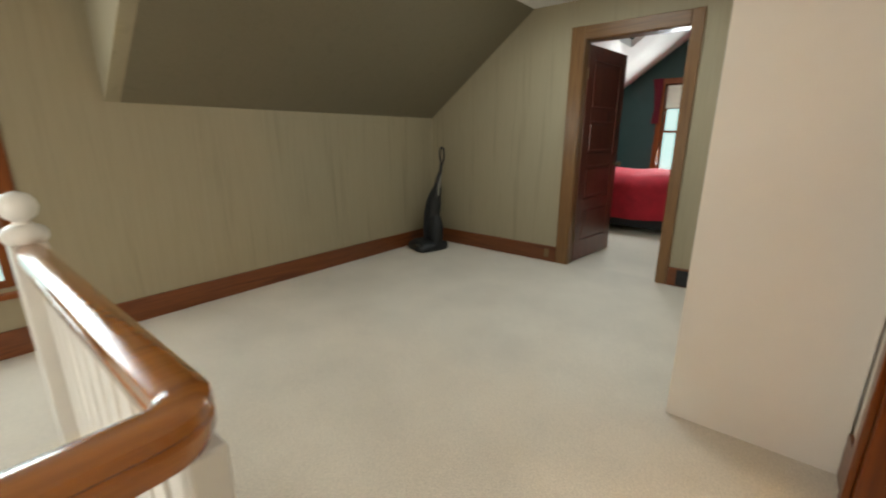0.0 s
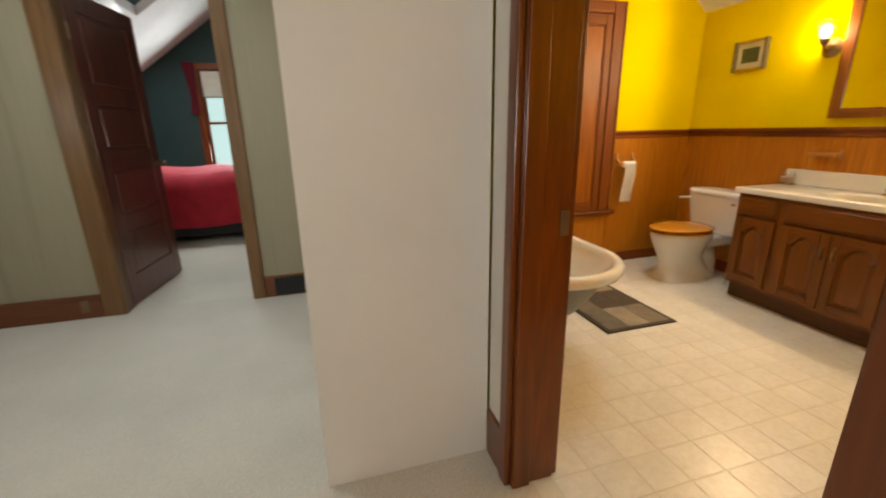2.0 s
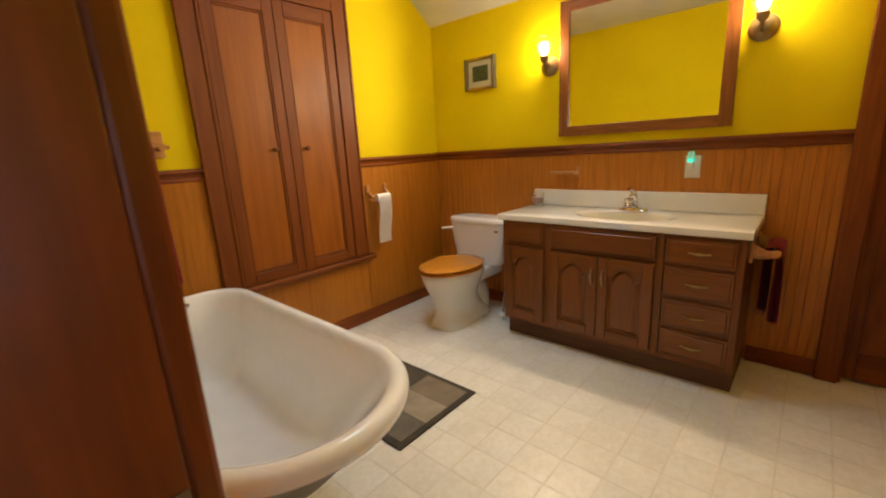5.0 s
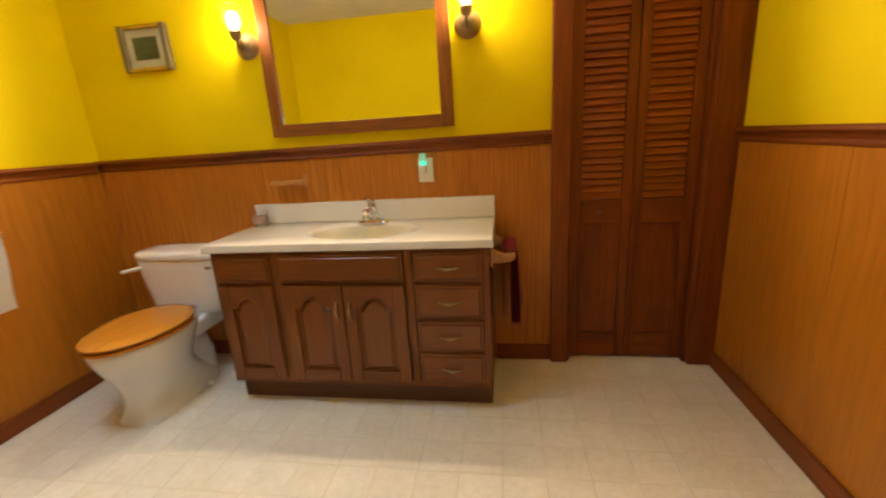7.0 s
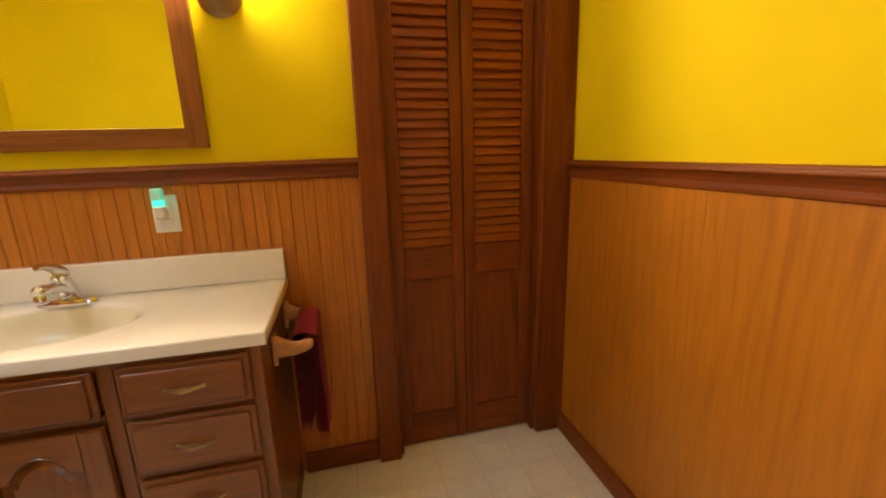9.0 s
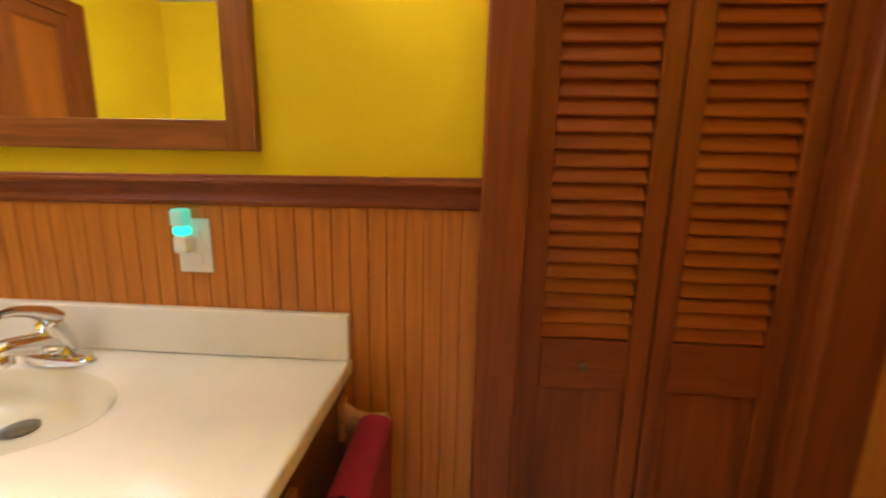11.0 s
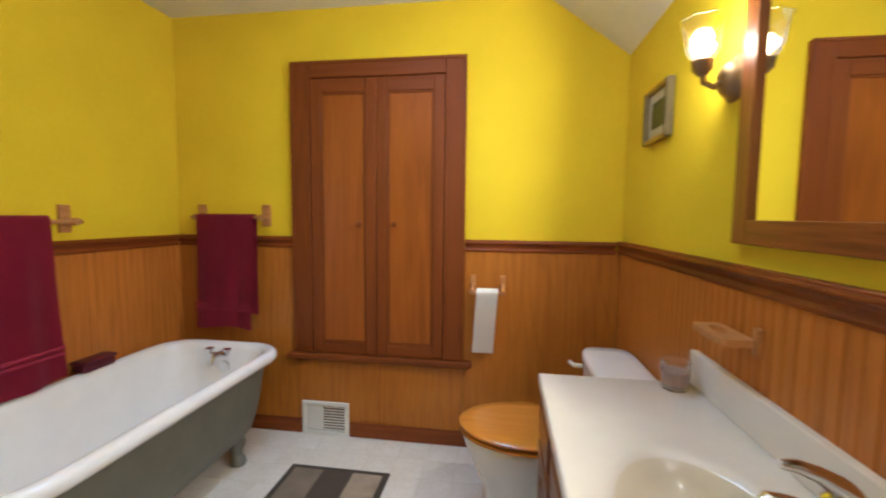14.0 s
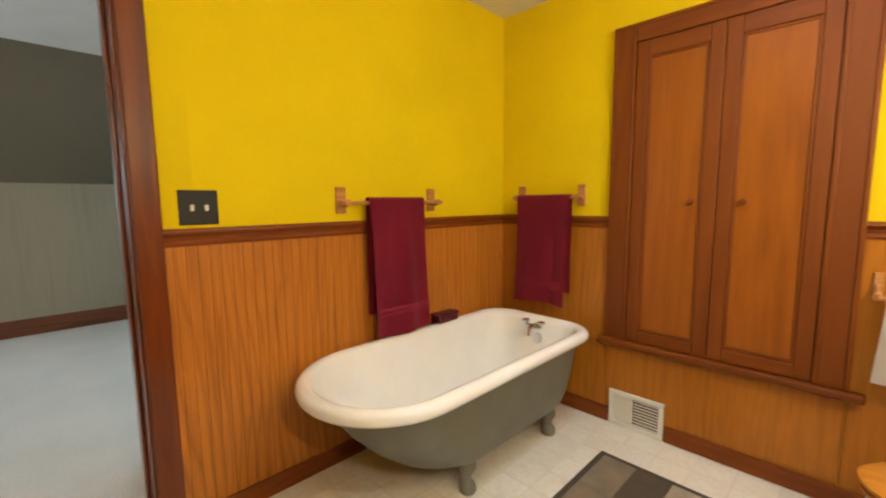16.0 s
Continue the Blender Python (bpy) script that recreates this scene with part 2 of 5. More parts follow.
TOWEL = cloth("burgundy_terry", (0.36, 0.010, 0.050), 420, 0.9, 0.8, 5.0)
# Colour lifted above TOWEL to offset the shade beside the vanity.
HANDTOWEL = cloth("brightened_terry", (0.58, 0.012, 0.045), 420, 0.9, 0.8, 5.0)
CARPET = cloth("cream_carpet", (0.76, 0.68, 0.575), 160, 0.93, 0.80, 2.2)


def panelled(name, colour, dark):
    """Pale wall panelling with long vertical streaks."""
    m, t, b = material(name)
    v = coords(t, (1, 1, 0.045), False)
    a = node(t, "ShaderNodeTexNoise", Scale=11.0, Detail=5.0, Roughness=0.6, Distortion=0.6)
    f = node(t, "ShaderNodeTexNoise", Scale=60.0, Detail=3.0)
    t.links.new(v, a.inputs["Vector"])
    t.links.new(v, f.inputs["Vector"])
    c1 = ramp(t, a.outputs["Fac"], ((0.30, dark), (0.44, colour), (0.7, colour)))
    c2 = ramp(t, f.outputs["Fac"], ((0.3, (0.94, 0.94, 0.93)), (0.6, (1, 1, 1))))
    t.links.new(mix(t, c1, c2, 1.0), b.inputs["Base Color"])
    b.inputs["Roughness"].default_value = 0.6
    bump(t, b, f.outputs["Fac"], 0.1, 0.004)
    return m


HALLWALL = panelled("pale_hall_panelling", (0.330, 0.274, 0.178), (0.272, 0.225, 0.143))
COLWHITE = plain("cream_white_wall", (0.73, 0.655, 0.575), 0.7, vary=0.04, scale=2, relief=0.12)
# Wall panelling darkened for the slope: its dim light is put into the colour.
SLOPE_SHADED = panelled("shaded_slope_panelling", (0.180, 0.150, 0.096), (0.166, 0.138, 0.087))


def vinyl(name):
    m, t, b = material(name)
    v = coords(t, (1, 1, 1))
    a = node(t, "ShaderNodeTexNoise", Scale=38.0, Detail=5.0, Roughness=0.7)
    c = node(t, "ShaderNodeTexNoise", Scale=4.0, Detail=3.0)
    t.links.new(v, a.inputs["Vector"])
    t.links.new(v, c.inputs["Vector"])
    c1 = ramp(t, a.outputs["Fac"], ((0.32, (0.76, 0.72, 0.64)), (0.62, (0.85, 0.82, 0.755))))
    c2 = ramp(t, c.outputs["Fac"], ((0.3, (0.90, 0.89, 0.86)), (0.7, (1, 1, 1))))
    t.links.new(mix(t, c1, c2, 1.0), b.inputs["Base Color"])
    b.inputs["Roughness"].default_value = 0.33
    b.inputs["Coat Weight"].default_value = 0.2
    b.inputs["Coat Roughness"].default_value = 0.25
    return m


VINYL = vinyl("marbled_vinyl")
VINYL_JOINT = plain("vinyl_joint", (0.73, 0.68, 0.585), 0.5, vary=0.1)
BASIN = plain("yellowed_basin_marble", (0.74, 0.68, 0.54), 0.18, vary=0.05, scale=5, relief=0.0, coat=0.3)


def glow(name, colour, strength):
    m, t, b = material(name)
    b.inputs["Base Color"].default_value = (*colour, 1)
    b.inputs["Emission Color"].default_value = (*colour, 1)
    b.inputs["Emission Strength"].default_value = strength
    return m


SCONCEMETAL = plain("antique_brass", (0.36, 0.26, 0.14), 0.38, 0.8, vary=0.3, relief=0.02)
BULB = glow("lit_bulb", (1.0, 0.80, 0.50), 60)
CYAN = glow("cyan_night_light", (0.03, 0.85, 0.62), 1.1)
OUTSIDE = glow("bright_daylight", (0.50, 0.82, 0.92), 1.15)


def clear(name, tint, rough=0.02):
    m, t, b = material(name)
    b.inputs["Base Color"].default_value = (*tint, 1)
    b.inputs["Roughness"].default_value = rough
    b.inputs["Transmission Weight"].default_value = 1.0
    b.inputs["IOR"].default_value = 1.45
    return m


GLASS = clear("clear_glass", (0.97, 0.98, 0.97))
SHADEGLASS = clear("frosted_shade_glass", (0.98, 0.96, 0.90), 0.10)
MIRROR, _t, _b = material("silvered_mirror")
_b.inputs["Base Color"].default_value = (0.86, 0.87, 0.84, 1)
_b.inputs["Metallic"].default_value, _b.inputs["Roughness"].default_value = 1.0, 0.01

# ---------------------------------------------------------------- mesh helpers


def box(bm, x0, x1, y0, y1, z0, z1, bev=0.0, seg=2):
    made = bmesh.ops.create_cube(bm, size=1.0)["verts"]
    for v in made:
        v.co = Vector((x0 + (v.co.x + 0.5) * (x1 - x0), y0 + (v.co.y + 0.5) * (y1 - y0), z0 + (v.co.z + 0.5) * (z1 - z0)))
    if bev:
        edges = {e for v in made for e in v.link_edges}
        bmesh.ops.bevel(bm, geom=list(edges), offset=bev, segments=seg, profile=0.5, affect="EDGES")
    return bm


def solid(*a, **k):
    return box(bmesh.new(), *a, **k)


def loft(bm, rings, cap0=True, cap1=True, closed=True):
    """Skin over rings of points that have the same number of points."""
    vs = [[bm.verts.new(p) for p in ring] for ring in rings]
    n = len(vs[0])
    for a, b in zip(vs, vs[1:]):
        for i in range(n if closed else n - 1):
            j = (i + 1) % n
            bm.faces.new((a[i], a[j], b[j], b[i]))
    if cap0:
        bm.faces.new(vs[0][::-1])
    if cap1:
        bm.faces.new(vs[-1])
    return bm


def lathe(bm, profile, seg=24, at=(0, 0, 0), axis="z"):
    rings = []
    for r, h in profile:
        ring = []
        for i in range(seg):
            a = 2 * math.pi * i / seg
            c, s = r * math.cos(a), r * math.sin(a)
            p = {"z": (c, s, h), "x": (h, c, s), "y": (s, h, c)}[axis]
            ring.append(Vector(p) + Vector(at))
        rings.append(ring)
    return loft(bm, rings)


def tube(bm, points, radius, seg=10):
    pts = [Vector(p) for p in points]
    rings = []
    for i, p in enumerate(pts):
        d = (pts[min(i + 1, len(pts) - 1)] - pts[max(i - 1, 0)]).normalized()
        side = d.orthogonal().normalized() if i == 0 else (side - d * side.dot(d)).normalized()
        up = d.cross(side)
        r = radius[i] if isinstance(radius, (list, tuple)) else radius
        rings.append([p + r * (math.cos(a) * side + math.sin(a) * up) for a in (2 * math.pi * k / seg for k in range(seg))])
    return loft(bm, rings)


def mesh(name, bm, mat, smooth=False):
    bmesh.ops.recalc_face_normals(bm, faces=bm.faces[:])
    me = bpy.data.meshes.new(name)
    bm.to_mesh(me)
    bm.free()
    if isinstance(mat, (list, tuple)):
        for one in mat:
            me.materials.append(one)
    else:
        me.materials.append(mat)
    if smooth:
        me.polygons.foreach_set("use_smooth", [True] * len(me.polygons))
        me.set_sharp_from_angle(angle=radians(42))
    return me


def part(name, bm, mat, parent=None, label="", smooth=False, m=None):
    ob = new(name, mesh(name, bm, mat, smooth))
    if parent:
        ob.parent = parent
    if m:
        ob.matrix_basis = m
    return tagged(ob, label) if label else ob


def thing(name, x, y, z, label, category, group="", turn=0):
    ob = new(name)
    ob.empty_display_size = 0.1
    ob.matrix_basis = pose(x, y, z, 0, 0, turn)
    return tagged(ob, label, category, group)


def structure(name, bm, mat, label, category, smooth=False):
    return tagged(part(name, bm, mat, None, "", smooth), label, category, "", "structure")


# ---------------------------------------------------------------- the shell of the rooms
BX0, BX1, BY0, BY1 = 1.03, 3.515, 0.803, 3.987    # bathroom
FLAT = 2.365
HX0, HN = -2.76, 4.10                             # hall: west wall, north wall
KNEE, RISE = 1.43, 0.75
CEILX = HX0 + (FLAT - KNEE) / RISE
DY0, DY1 = 1.19, 2.018                             # bathroom doorway
FAR = 8.40                                        # bedroom's far wall

# hall carpet round the stairwell, and on into the bedroom
def rectangle(x0, x1, y0, y1, z):
    return [(x0, y0, z), (x1, y0, z), (x1, y1, z), (x0, y1, z)]


bm = bmesh.new()
hall = (HX0 - 0.1, 0.96, -1.75, HN + 0.06)
well = (-1.34, -0.03, -0.55, 0.38)
rings = [rectangle(*well, -0.25), rectangle(*hall, -0.25), rectangle(*hall, 0), rectangle(*well, 0)]
loft(bm, rings + rings[:1], False, False)
structure("floor_hall", bm, CARPET, "cream cut-pile carpet covering the attic hall", "carpet")
structure("floor_bedroom", solid(-2.9, 2.0, HN + 0.06, FAR + 0.1, -0.25, -0.001), CARPET, "cream cut-pile carpet of the bedroom", "carpet")

# hall walls
bm = bmesh.new()
box(bm, HX0 - 0.1, -1.02, HN, HN + 0.12, 0, FLAT + 0.3)
box(bm, -0.18, 0.96, HN, HN + 0.12, 0, FLAT + 0.3)
box(bm, -1.02, -0.18, HN, HN + 0.12, 2.055, FLAT + 0.3)
structure("wall_hall_north", bm, HALLWALL, "pale cream panelled hall wall with a bedroom doorway", "wall")
bm = bmesh.new()
box(bm, HX0 - 0.1, HX0, 1.03, HN, 0, KNEE + 0.02)
structure("wall_hall_west", bm, HALLWALL, "low cream panelled knee wall under the sloped ceiling", "wall")
WY0, WY1, WZ0, WZ1 = -0.42, 0.46, 0.40, 1.85
bm = bmesh.new()
box(bm, HX0 - 0.1, HX0, WY1, 1.03, 0, FLAT)
box(bm, HX0 - 0.1, HX0, -1.75, WY0, 0, FLAT)
box(bm, HX0 - 0.1, HX0, WY0, WY1, 0, WZ0)
box(bm, HX0 - 0.1, HX0, WY0, WY1, WZ1, FLAT)
structure("wall_dormer", bm, HALLWALL, "cream panelled dormer wall with a tall window", "wall")
bm = bmesh.new()
loft(bm, [[(HX0, yy, KNEE), (CEILX, yy, FLAT), (HX0, yy, FLAT)] for yy in (1.03, 1.11)])
structure("wall_dormer_cheek", bm, HALLWALL, "cream cheek wall of the dormer", "wall")
bm = bmesh.new()
box(bm, HX0 - 0.1, -0.75, -1.85, -1.75, -2.6, FLAT)
box(bm, 0.35, 0.96, -1.85, -1.75, -2.6, FLAT)
box(bm, -0.75, 0.35, -1.85, -1.75, -2.6, 0.45)
box(bm, -0.75, 0.35, -1.85, -1.75, 1.65, FLAT)
structure("wall_hall_south", bm, HALLWALL, "plain cream panelled wall at the stair end", "wall")
bm = bmesh.new()
box(bm, 0.90, BX0, -1.75, DY0, 0, FLAT)
box(bm, 0.90, BX0, DY0, DY1, 2.03, FLAT)
structure("wall_hall_east", bm, COLWHITE, "cream painted hall wall beside the bathroom doorway", "wall")
structure("wall_chase", solid(0.28, 0.865, 2.185, HN, 0, FLAT), COLWHITE, "cream white boxed-in wall corner", "wall")
structure("wall_strip", solid(0.8735, BX0, DY1, 2.184, 0, FLAT), COLWHITE, "pale painted wall strip beside the door casing", "wall")

# thin battens over the joints of the wall panels
for yy in (1.52, 2.75):
    structure("trim_batten", solid(HX0 + 0.0002, HX0 + 0.004, yy, yy + 0.022, 0.16, KNEE - 0.01, bev=0.001), HALLWALL, "thin cream batten over a panel joint", "trim")

structure("trim_gap", solid(0.8652, 0.9098, 2.30, 2.32, 0.0, FLAT), COLWHITE, "narrow open joint between wall and door trim", "gap")

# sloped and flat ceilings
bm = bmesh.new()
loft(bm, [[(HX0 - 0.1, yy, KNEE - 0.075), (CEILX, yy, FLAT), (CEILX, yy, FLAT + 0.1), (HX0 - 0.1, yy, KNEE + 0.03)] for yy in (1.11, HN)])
structure("ceiling_hall_slope", bm, SLOPE_SHADED, "sloped panelled attic ceiling in a shaded tone of the wall", "ceiling")
KX0, KX1, KY0, KY1 = -1.15, -0.35, 2.65, 3.45
bm = bmesh.new()
box(bm, CEILX, KX0, 1.11, HN, FLAT, FLAT + 0.1)
box(bm, KX1, 0.96, 1.11, HN, FLAT, FLAT + 0.1)
box(bm, KX0, KX1, 1.11, KY0, FLAT, FLAT + 0.1)
box(bm, KX0, KX1, KY1, HN, FLAT, FLAT + 0.1)
for x0, x1, y0, y1 in ((KX0 - 0.03, KX0, KY0 - 0.03, KY1 + 0.03), (KX1, KX1 + 0.03, KY0 - 0.03, KY1 + 0.03), (KX0, KX1, KY0 - 0.03, KY0), (KX0, KX1, KY1, KY1 + 0.03)):
    box(bm, x0, x1, y0, y1, FLAT + 0.1, FLAT + 0.35)
box(bm, HX0 - 0.1, 0.96, -1.85, 1.11, FLAT, FLAT + 0.1)
structure("ceiling_hall", bm, WHITE_CEIL, "flat off-white hall ceiling", "ceiling")

pane = structure("window_4", solid(KX0, KX1, KY0, KY1, FLAT + 0.30, FLAT + 0.306), GLASS, "square glass skylight in the hall ceiling", "skylight")
pane.visible_shadow = False

# bathroom shell
structure("floor_bathroom", solid(0.96, BX1 + 0.6, BY0 - 0.1, BY1 + 0.1, -0.12, -0.0014), VINYL_JOINT, "cream vinyl floor printed with small square tiles", "vinyl floor")
structure("wall_bath_north", solid(BX0 - 0.12, BX1 + 0.1, BY1, BY1 + 0.1, 0, FLAT + 0.05), YELLOW, "bright yellow painted bathroom wall above wooden wainscot", "wall")
structure("wall_bath_south", solid(BX0 - 0.13, BX1 + 0.1, BY0 - 0.1, BY0, 0, FLAT + 0.05), YELLOW, "bright yellow painted bathroom wall above wooden wainscot", "wall")
structure("wall_bath_west", solid(BX0 - 0.12, BX0, 2.186, BY1, 0, FLAT + 0.05), YELLOW, "bright yellow painted bathroom wall behind the bathtub", "wall")
structure("wall_bath_west_skin", solid(BX0 + 0.0005, BX0 + 0.004, 2.075, 2.186, 0, FLAT), YELLOW, "yellow painted strip beside the door casing", "wall")
structure("wall_bath_west_south", solid(BX0 + 0.0005, BX0 + 0.004, BY0, DY0 - 0.13, 0, FLAT), YELLOW, "yellow painted wall by the doorway", "wall")
CY0, CY1, CZ = 0.93, 1.50, 2.0
bm = bmesh.new()
box(bm, BX1, BX1 + 0.1, CY1, BY1, 0, 2.2)
box(bm, BX1, BX1 + 0.1, BY0, CY0, 0, 2.2)
box(bm, BX1, BX1 + 0.1, CY0, CY1, CZ, 2.2)
structure("wall_bath_east", bm, YELLOW, "bright yellow painted bathroom wall with the mirror", "wall")
# Added liner: shuts out the sky so gaps between the slats read dark.
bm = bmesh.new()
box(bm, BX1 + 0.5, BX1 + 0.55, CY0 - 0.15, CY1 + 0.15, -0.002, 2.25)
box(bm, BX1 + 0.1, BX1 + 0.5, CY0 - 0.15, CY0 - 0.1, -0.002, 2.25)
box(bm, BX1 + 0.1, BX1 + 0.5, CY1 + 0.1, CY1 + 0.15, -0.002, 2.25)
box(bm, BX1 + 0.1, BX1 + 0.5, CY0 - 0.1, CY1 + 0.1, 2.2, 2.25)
structure("closet_wall", bm, TOEKICK, "dark brown liner added to keep the closet inside dark", "wall")
SX = 3.10
QX0, QX1, QY0, QY1 = 2.18, 2.72, 2.82, 3.48
bm = bmesh.new()
box(bm, BX0 - 0.12, QX0, BY0 - 0.1, BY1 + 0.1, FLAT, FLAT + 0.1)
box(bm, QX1, SX, BY0 - 0.1, BY1 + 0.1, FLAT, FLAT + 0.1)
box(bm, QX0, QX1, BY0 - 0.1, QY0, FLAT, FLAT + 0.1)
box(bm, QX0, QX1, QY1, BY1 + 0.1, FLAT, FLAT + 0.1)
loft(bm, [[(SX, yy, FLAT), (BX1 + 0.1, yy, 2.055 - 0.075), (BX1 + 0.1, yy, 2.5), (SX, yy, FLAT + 0.1)] for yy in (BY0 - 0.1, BY1 + 0.1)])
structure("ceiling_bathroom", bm, WHITE_CEIL, "white bathroom ceiling sloping down over the mirror wall", "ceiling")

bm = bmesh.new()
shaft = [[(QX0 - e, QY0 - e, z), (QX1 + e, QY0 - e, z), (QX1 + e, QY1 + e, z), (QX0 - e, QY1 + e, z)] for e, z in ((0, FLAT + 0.1), (0.03, FLAT + 0.1), (0.03, FLAT + 0.65), (0, FLAT + 0.65))]
loft(bm, shaft + shaft[:1], False, False)
structure("trim_skylight_shaft", bm, WHITE_CEIL, "white painted shaft of the bathroom skylight", "skylight shaft")
pane = structure("window_5", solid(QX0, QX1, QY0, QY1, FLAT + 0.62, FLAT + 0.626), GLASS, "glass skylight in the bathroom ceiling", "skylight")
pane.visible_shadow = False

# bedroom shell
bm = bmesh.new()
BWX0, BWX1, BWZ0, BWZ1 = -1.24, -0.45, 0.55, 2.08
box(bm, -2.9, BWX0, FAR, FAR + 0.1, 0, 4.2)
box(bm, BWX1, 2.0, FAR, FAR + 0.1, 0, 4.2)
box(bm, BWX0, BWX1, FAR, FAR + 0.1, 0, BWZ0)
box(bm, BWX0, BWX1, FAR, FAR + 0.1, BWZ1, 4.2)
structure("wall_bedroom_far", bm, GREEN_WALL, "dark green painted bedroom gable wall with a window", "wall")
structure("wall_bedroom_west", solid(HX0 - 0.1, HX0, HN + 0.12, FAR, 0, KNEE), GREEN_WALL, "dark green bedroom knee wall", "wall")
structure("wall_bedroom_east", solid(1.9, 2.0, HN + 0.12, FAR, 0, 4.2), GREEN_WALL, "dark green bedroom wall", "wall")
structure("wall_bedroom_near", solid(HX0, 2.0, HN + 0.121, HN + 0.14, FLAT + 0.3, 4.4), GREEN_WALL, "dark green bedroom wall above the door", "wall")
RX = 0.2
RZ = KNEE + RISE * (RX - HX0)
n_hole = ((-1.42, 6.30), (-0.98, 6.85))


def slope_piece(bm, xa, xb, ya, yb, x0, z0, rise):
    loft(bm, [[(xa, yy, z0 + rise * (xa - x0)), (xb, yy, z0 + rise * (xb - x0)), (xb, yy, z0 + rise * (xb - x0) + 0.1), (xa, yy, z0 + rise * (xa - x0) + 0.1)] for yy in (ya, yb)])


bm = bmesh.new()
(hx0, hy0), (hx1, hy1) = n_hole
slope_piece(bm, HX0 - 0.1, hx0, HN + 0.12, FAR, HX0, KNEE, RISE)
slope_piece(bm, hx1, RX, HN + 0.12, FAR, HX0, KNEE, RISE)
slope_piece(bm, hx0, hx1, HN + 0.12, hy0, HX0, KNEE, RISE)
slope_piece(bm, hx0, hx1, hy1, FAR, HX0, KNEE, RISE)
slope_piece(bm, RX, 2.0, HN + 0.12, FAR, RX, RZ, -RISE)
structure("ceiling_bedroom", bm, WHITE_CEIL, "white sloped bedroom ceiling with a skylight", "ceiling")

# ---------------------------------------------------------------- bathroom trim
RZ0, RZ1, WT = 1.078, 1.14, 0.012


def rail_profile(out):
    """Section of the chair rail: distance from the wall, height."""
    h = RZ1 - RZ0
    section = ((0, 0), (0.50, 0), (0.60, 0.05), (0.62, 0.16), (0.52, 0.24), (0.42, 0.32), (0.50, 0.49), (0.72, 0.65), (0.98, 0.73), (1, 0.79), (0.94, 0.87), (0.76, 0.89), (0.74, 0.96), (0.66, 1), (0, 1))
    return [(out * d, RZ0 + h * k) for d, k in section]


def chair_rail(name, axis, wall, sign, a, b, lift=(0.0, 0.0)):
    bm = bmesh.new()
    ring = rail_profile(0.034)
    rings = [[(wall + sign * d, s, z + up) if axis == "y" else (s, wall + sign * d, z + up) for d, z in ring] for s, up in zip((a, b), lift)]
    loft(bm, rings)
    return structure(name, bm, TRIM_Y if axis == "y" else TRIM_X, "moulded brown wooden chair rail capping the wainscot", "chair rail")


chair_rail("trim_rail_north_a", "x", BY1, -1, BX0, 1.762)
chair_rail("trim_rail_north_b", "x", BY1, -1, 2.722, BX1 - 0.034)
chair_rail("trim_rail_south", "x", BY0, 1, BX0, BX1 - 0.02, (-0.012, -0.012))
chair_rail("trim_rail_west", "y", BX0, 1, 2.08, BY1 - 0.034)
chair_rail("trim_rail_east", "y", BX1, -1, 1.58, BY1, (0.022, 0.004))


def baseboard(name, x0, x1, y0, y1, h, mat, label):
    return structure(name, solid(x0, x1, y0, y1, 0, h, bev=0.005), mat, label, "baseboard")


BL = "brown wooden baseboard under the bathroom wainscot"
baseboard("baseboard_north_a", BX0 + 0.026, 1.79, BY1 - 0.026, BY1 - 0.0125, 0.085, TRIM_X, BL)
baseboard("baseboard_north_b", 2.075, BX1 - 0.026, BY1 - 0.026, BY1 - 0.0125, 0.085, TRIM_X, BL)
baseboard("baseboard_south", BX0 + 0.03, BX1 - 0.03, BY0 + 0.0125, BY0 + 0.026, 0.085, TRIM_X, BL)
baseboard("baseboard_west", BX0 + 0.0125, BX0 + 0.026, 2.085, BY1 - 0.013, 0.085, TRIM_Y, BL)
baseboard("baseboard_east", BX1 - 0.026, BX1 - 0.0125, 3.08, BY1 - 0.013, 0.085, TRIM_Y, BL)
baseboard("baseboard_east_b", BX1 - 0.026, BX1 - 0.0125, 1.585, 1.86, 0.085, TRIM_Y, BL)

# bathroom doorway: jambs, casings on both sides
BD = "varnished reddish brown bathroom door casing"
bm = bmesh.new()
box(bm, 0.8785, 1.035, DY1 - 0.022, DY1 - 0.001, 0, 2.008, bev=0.002)
structure("door_jamb_north", bm, DOORTRIM, "reddish brown door jamb with a strike plate", "door jamb")
structure("door_jamb_south", solid(0.8785, 1.035, DY0 + 0.001, DY0 + 0.022, 0, 2.008, bev=0.002), DOORTRIM, "reddish brown door jamb", "door jamb")
structure("door_jamb_head", solid(0.885, 1.035, DY0 + 0.001, DY1 - 0.001, 2.008, 2.029, bev=0.002), DOORTRIM_Y, "reddish brown door head jamb", "door jamb")
structure("door_stop", solid(0.8795, 0.942, DY1 - 0.034, DY1 - 0.0225, 0, 2.0, bev=0.003), DOORTRIM, "reddish brown door stop strip", "door stop")
for nm, xa, xb in (("hall", 0.856, 0.878), ("bath", 1.0355, 1.058)):
    structure("door_casing_%s_north" % nm, solid(xa, xb, DY1 - 0.014, DY1 + (0.065 if nm == "bath" else 0.038), 0, 2.12, bev=0.005), DOORTRIM, BD, "door casing")
    structure("door_casing_%s_south" % nm, solid(xa, xb, DY0 - 0.125, DY0 + 0.012, 0, 2.12, bev=0.005), DOORTRIM, BD, "door casing")
    structure("door_casing_%s_head" % nm, solid(xa, xb, DY0 + 0.013, DY1 - 0.013, 2.018, 2.12, bev=0.005), DOORTRIM_Y, BD, "door casing")
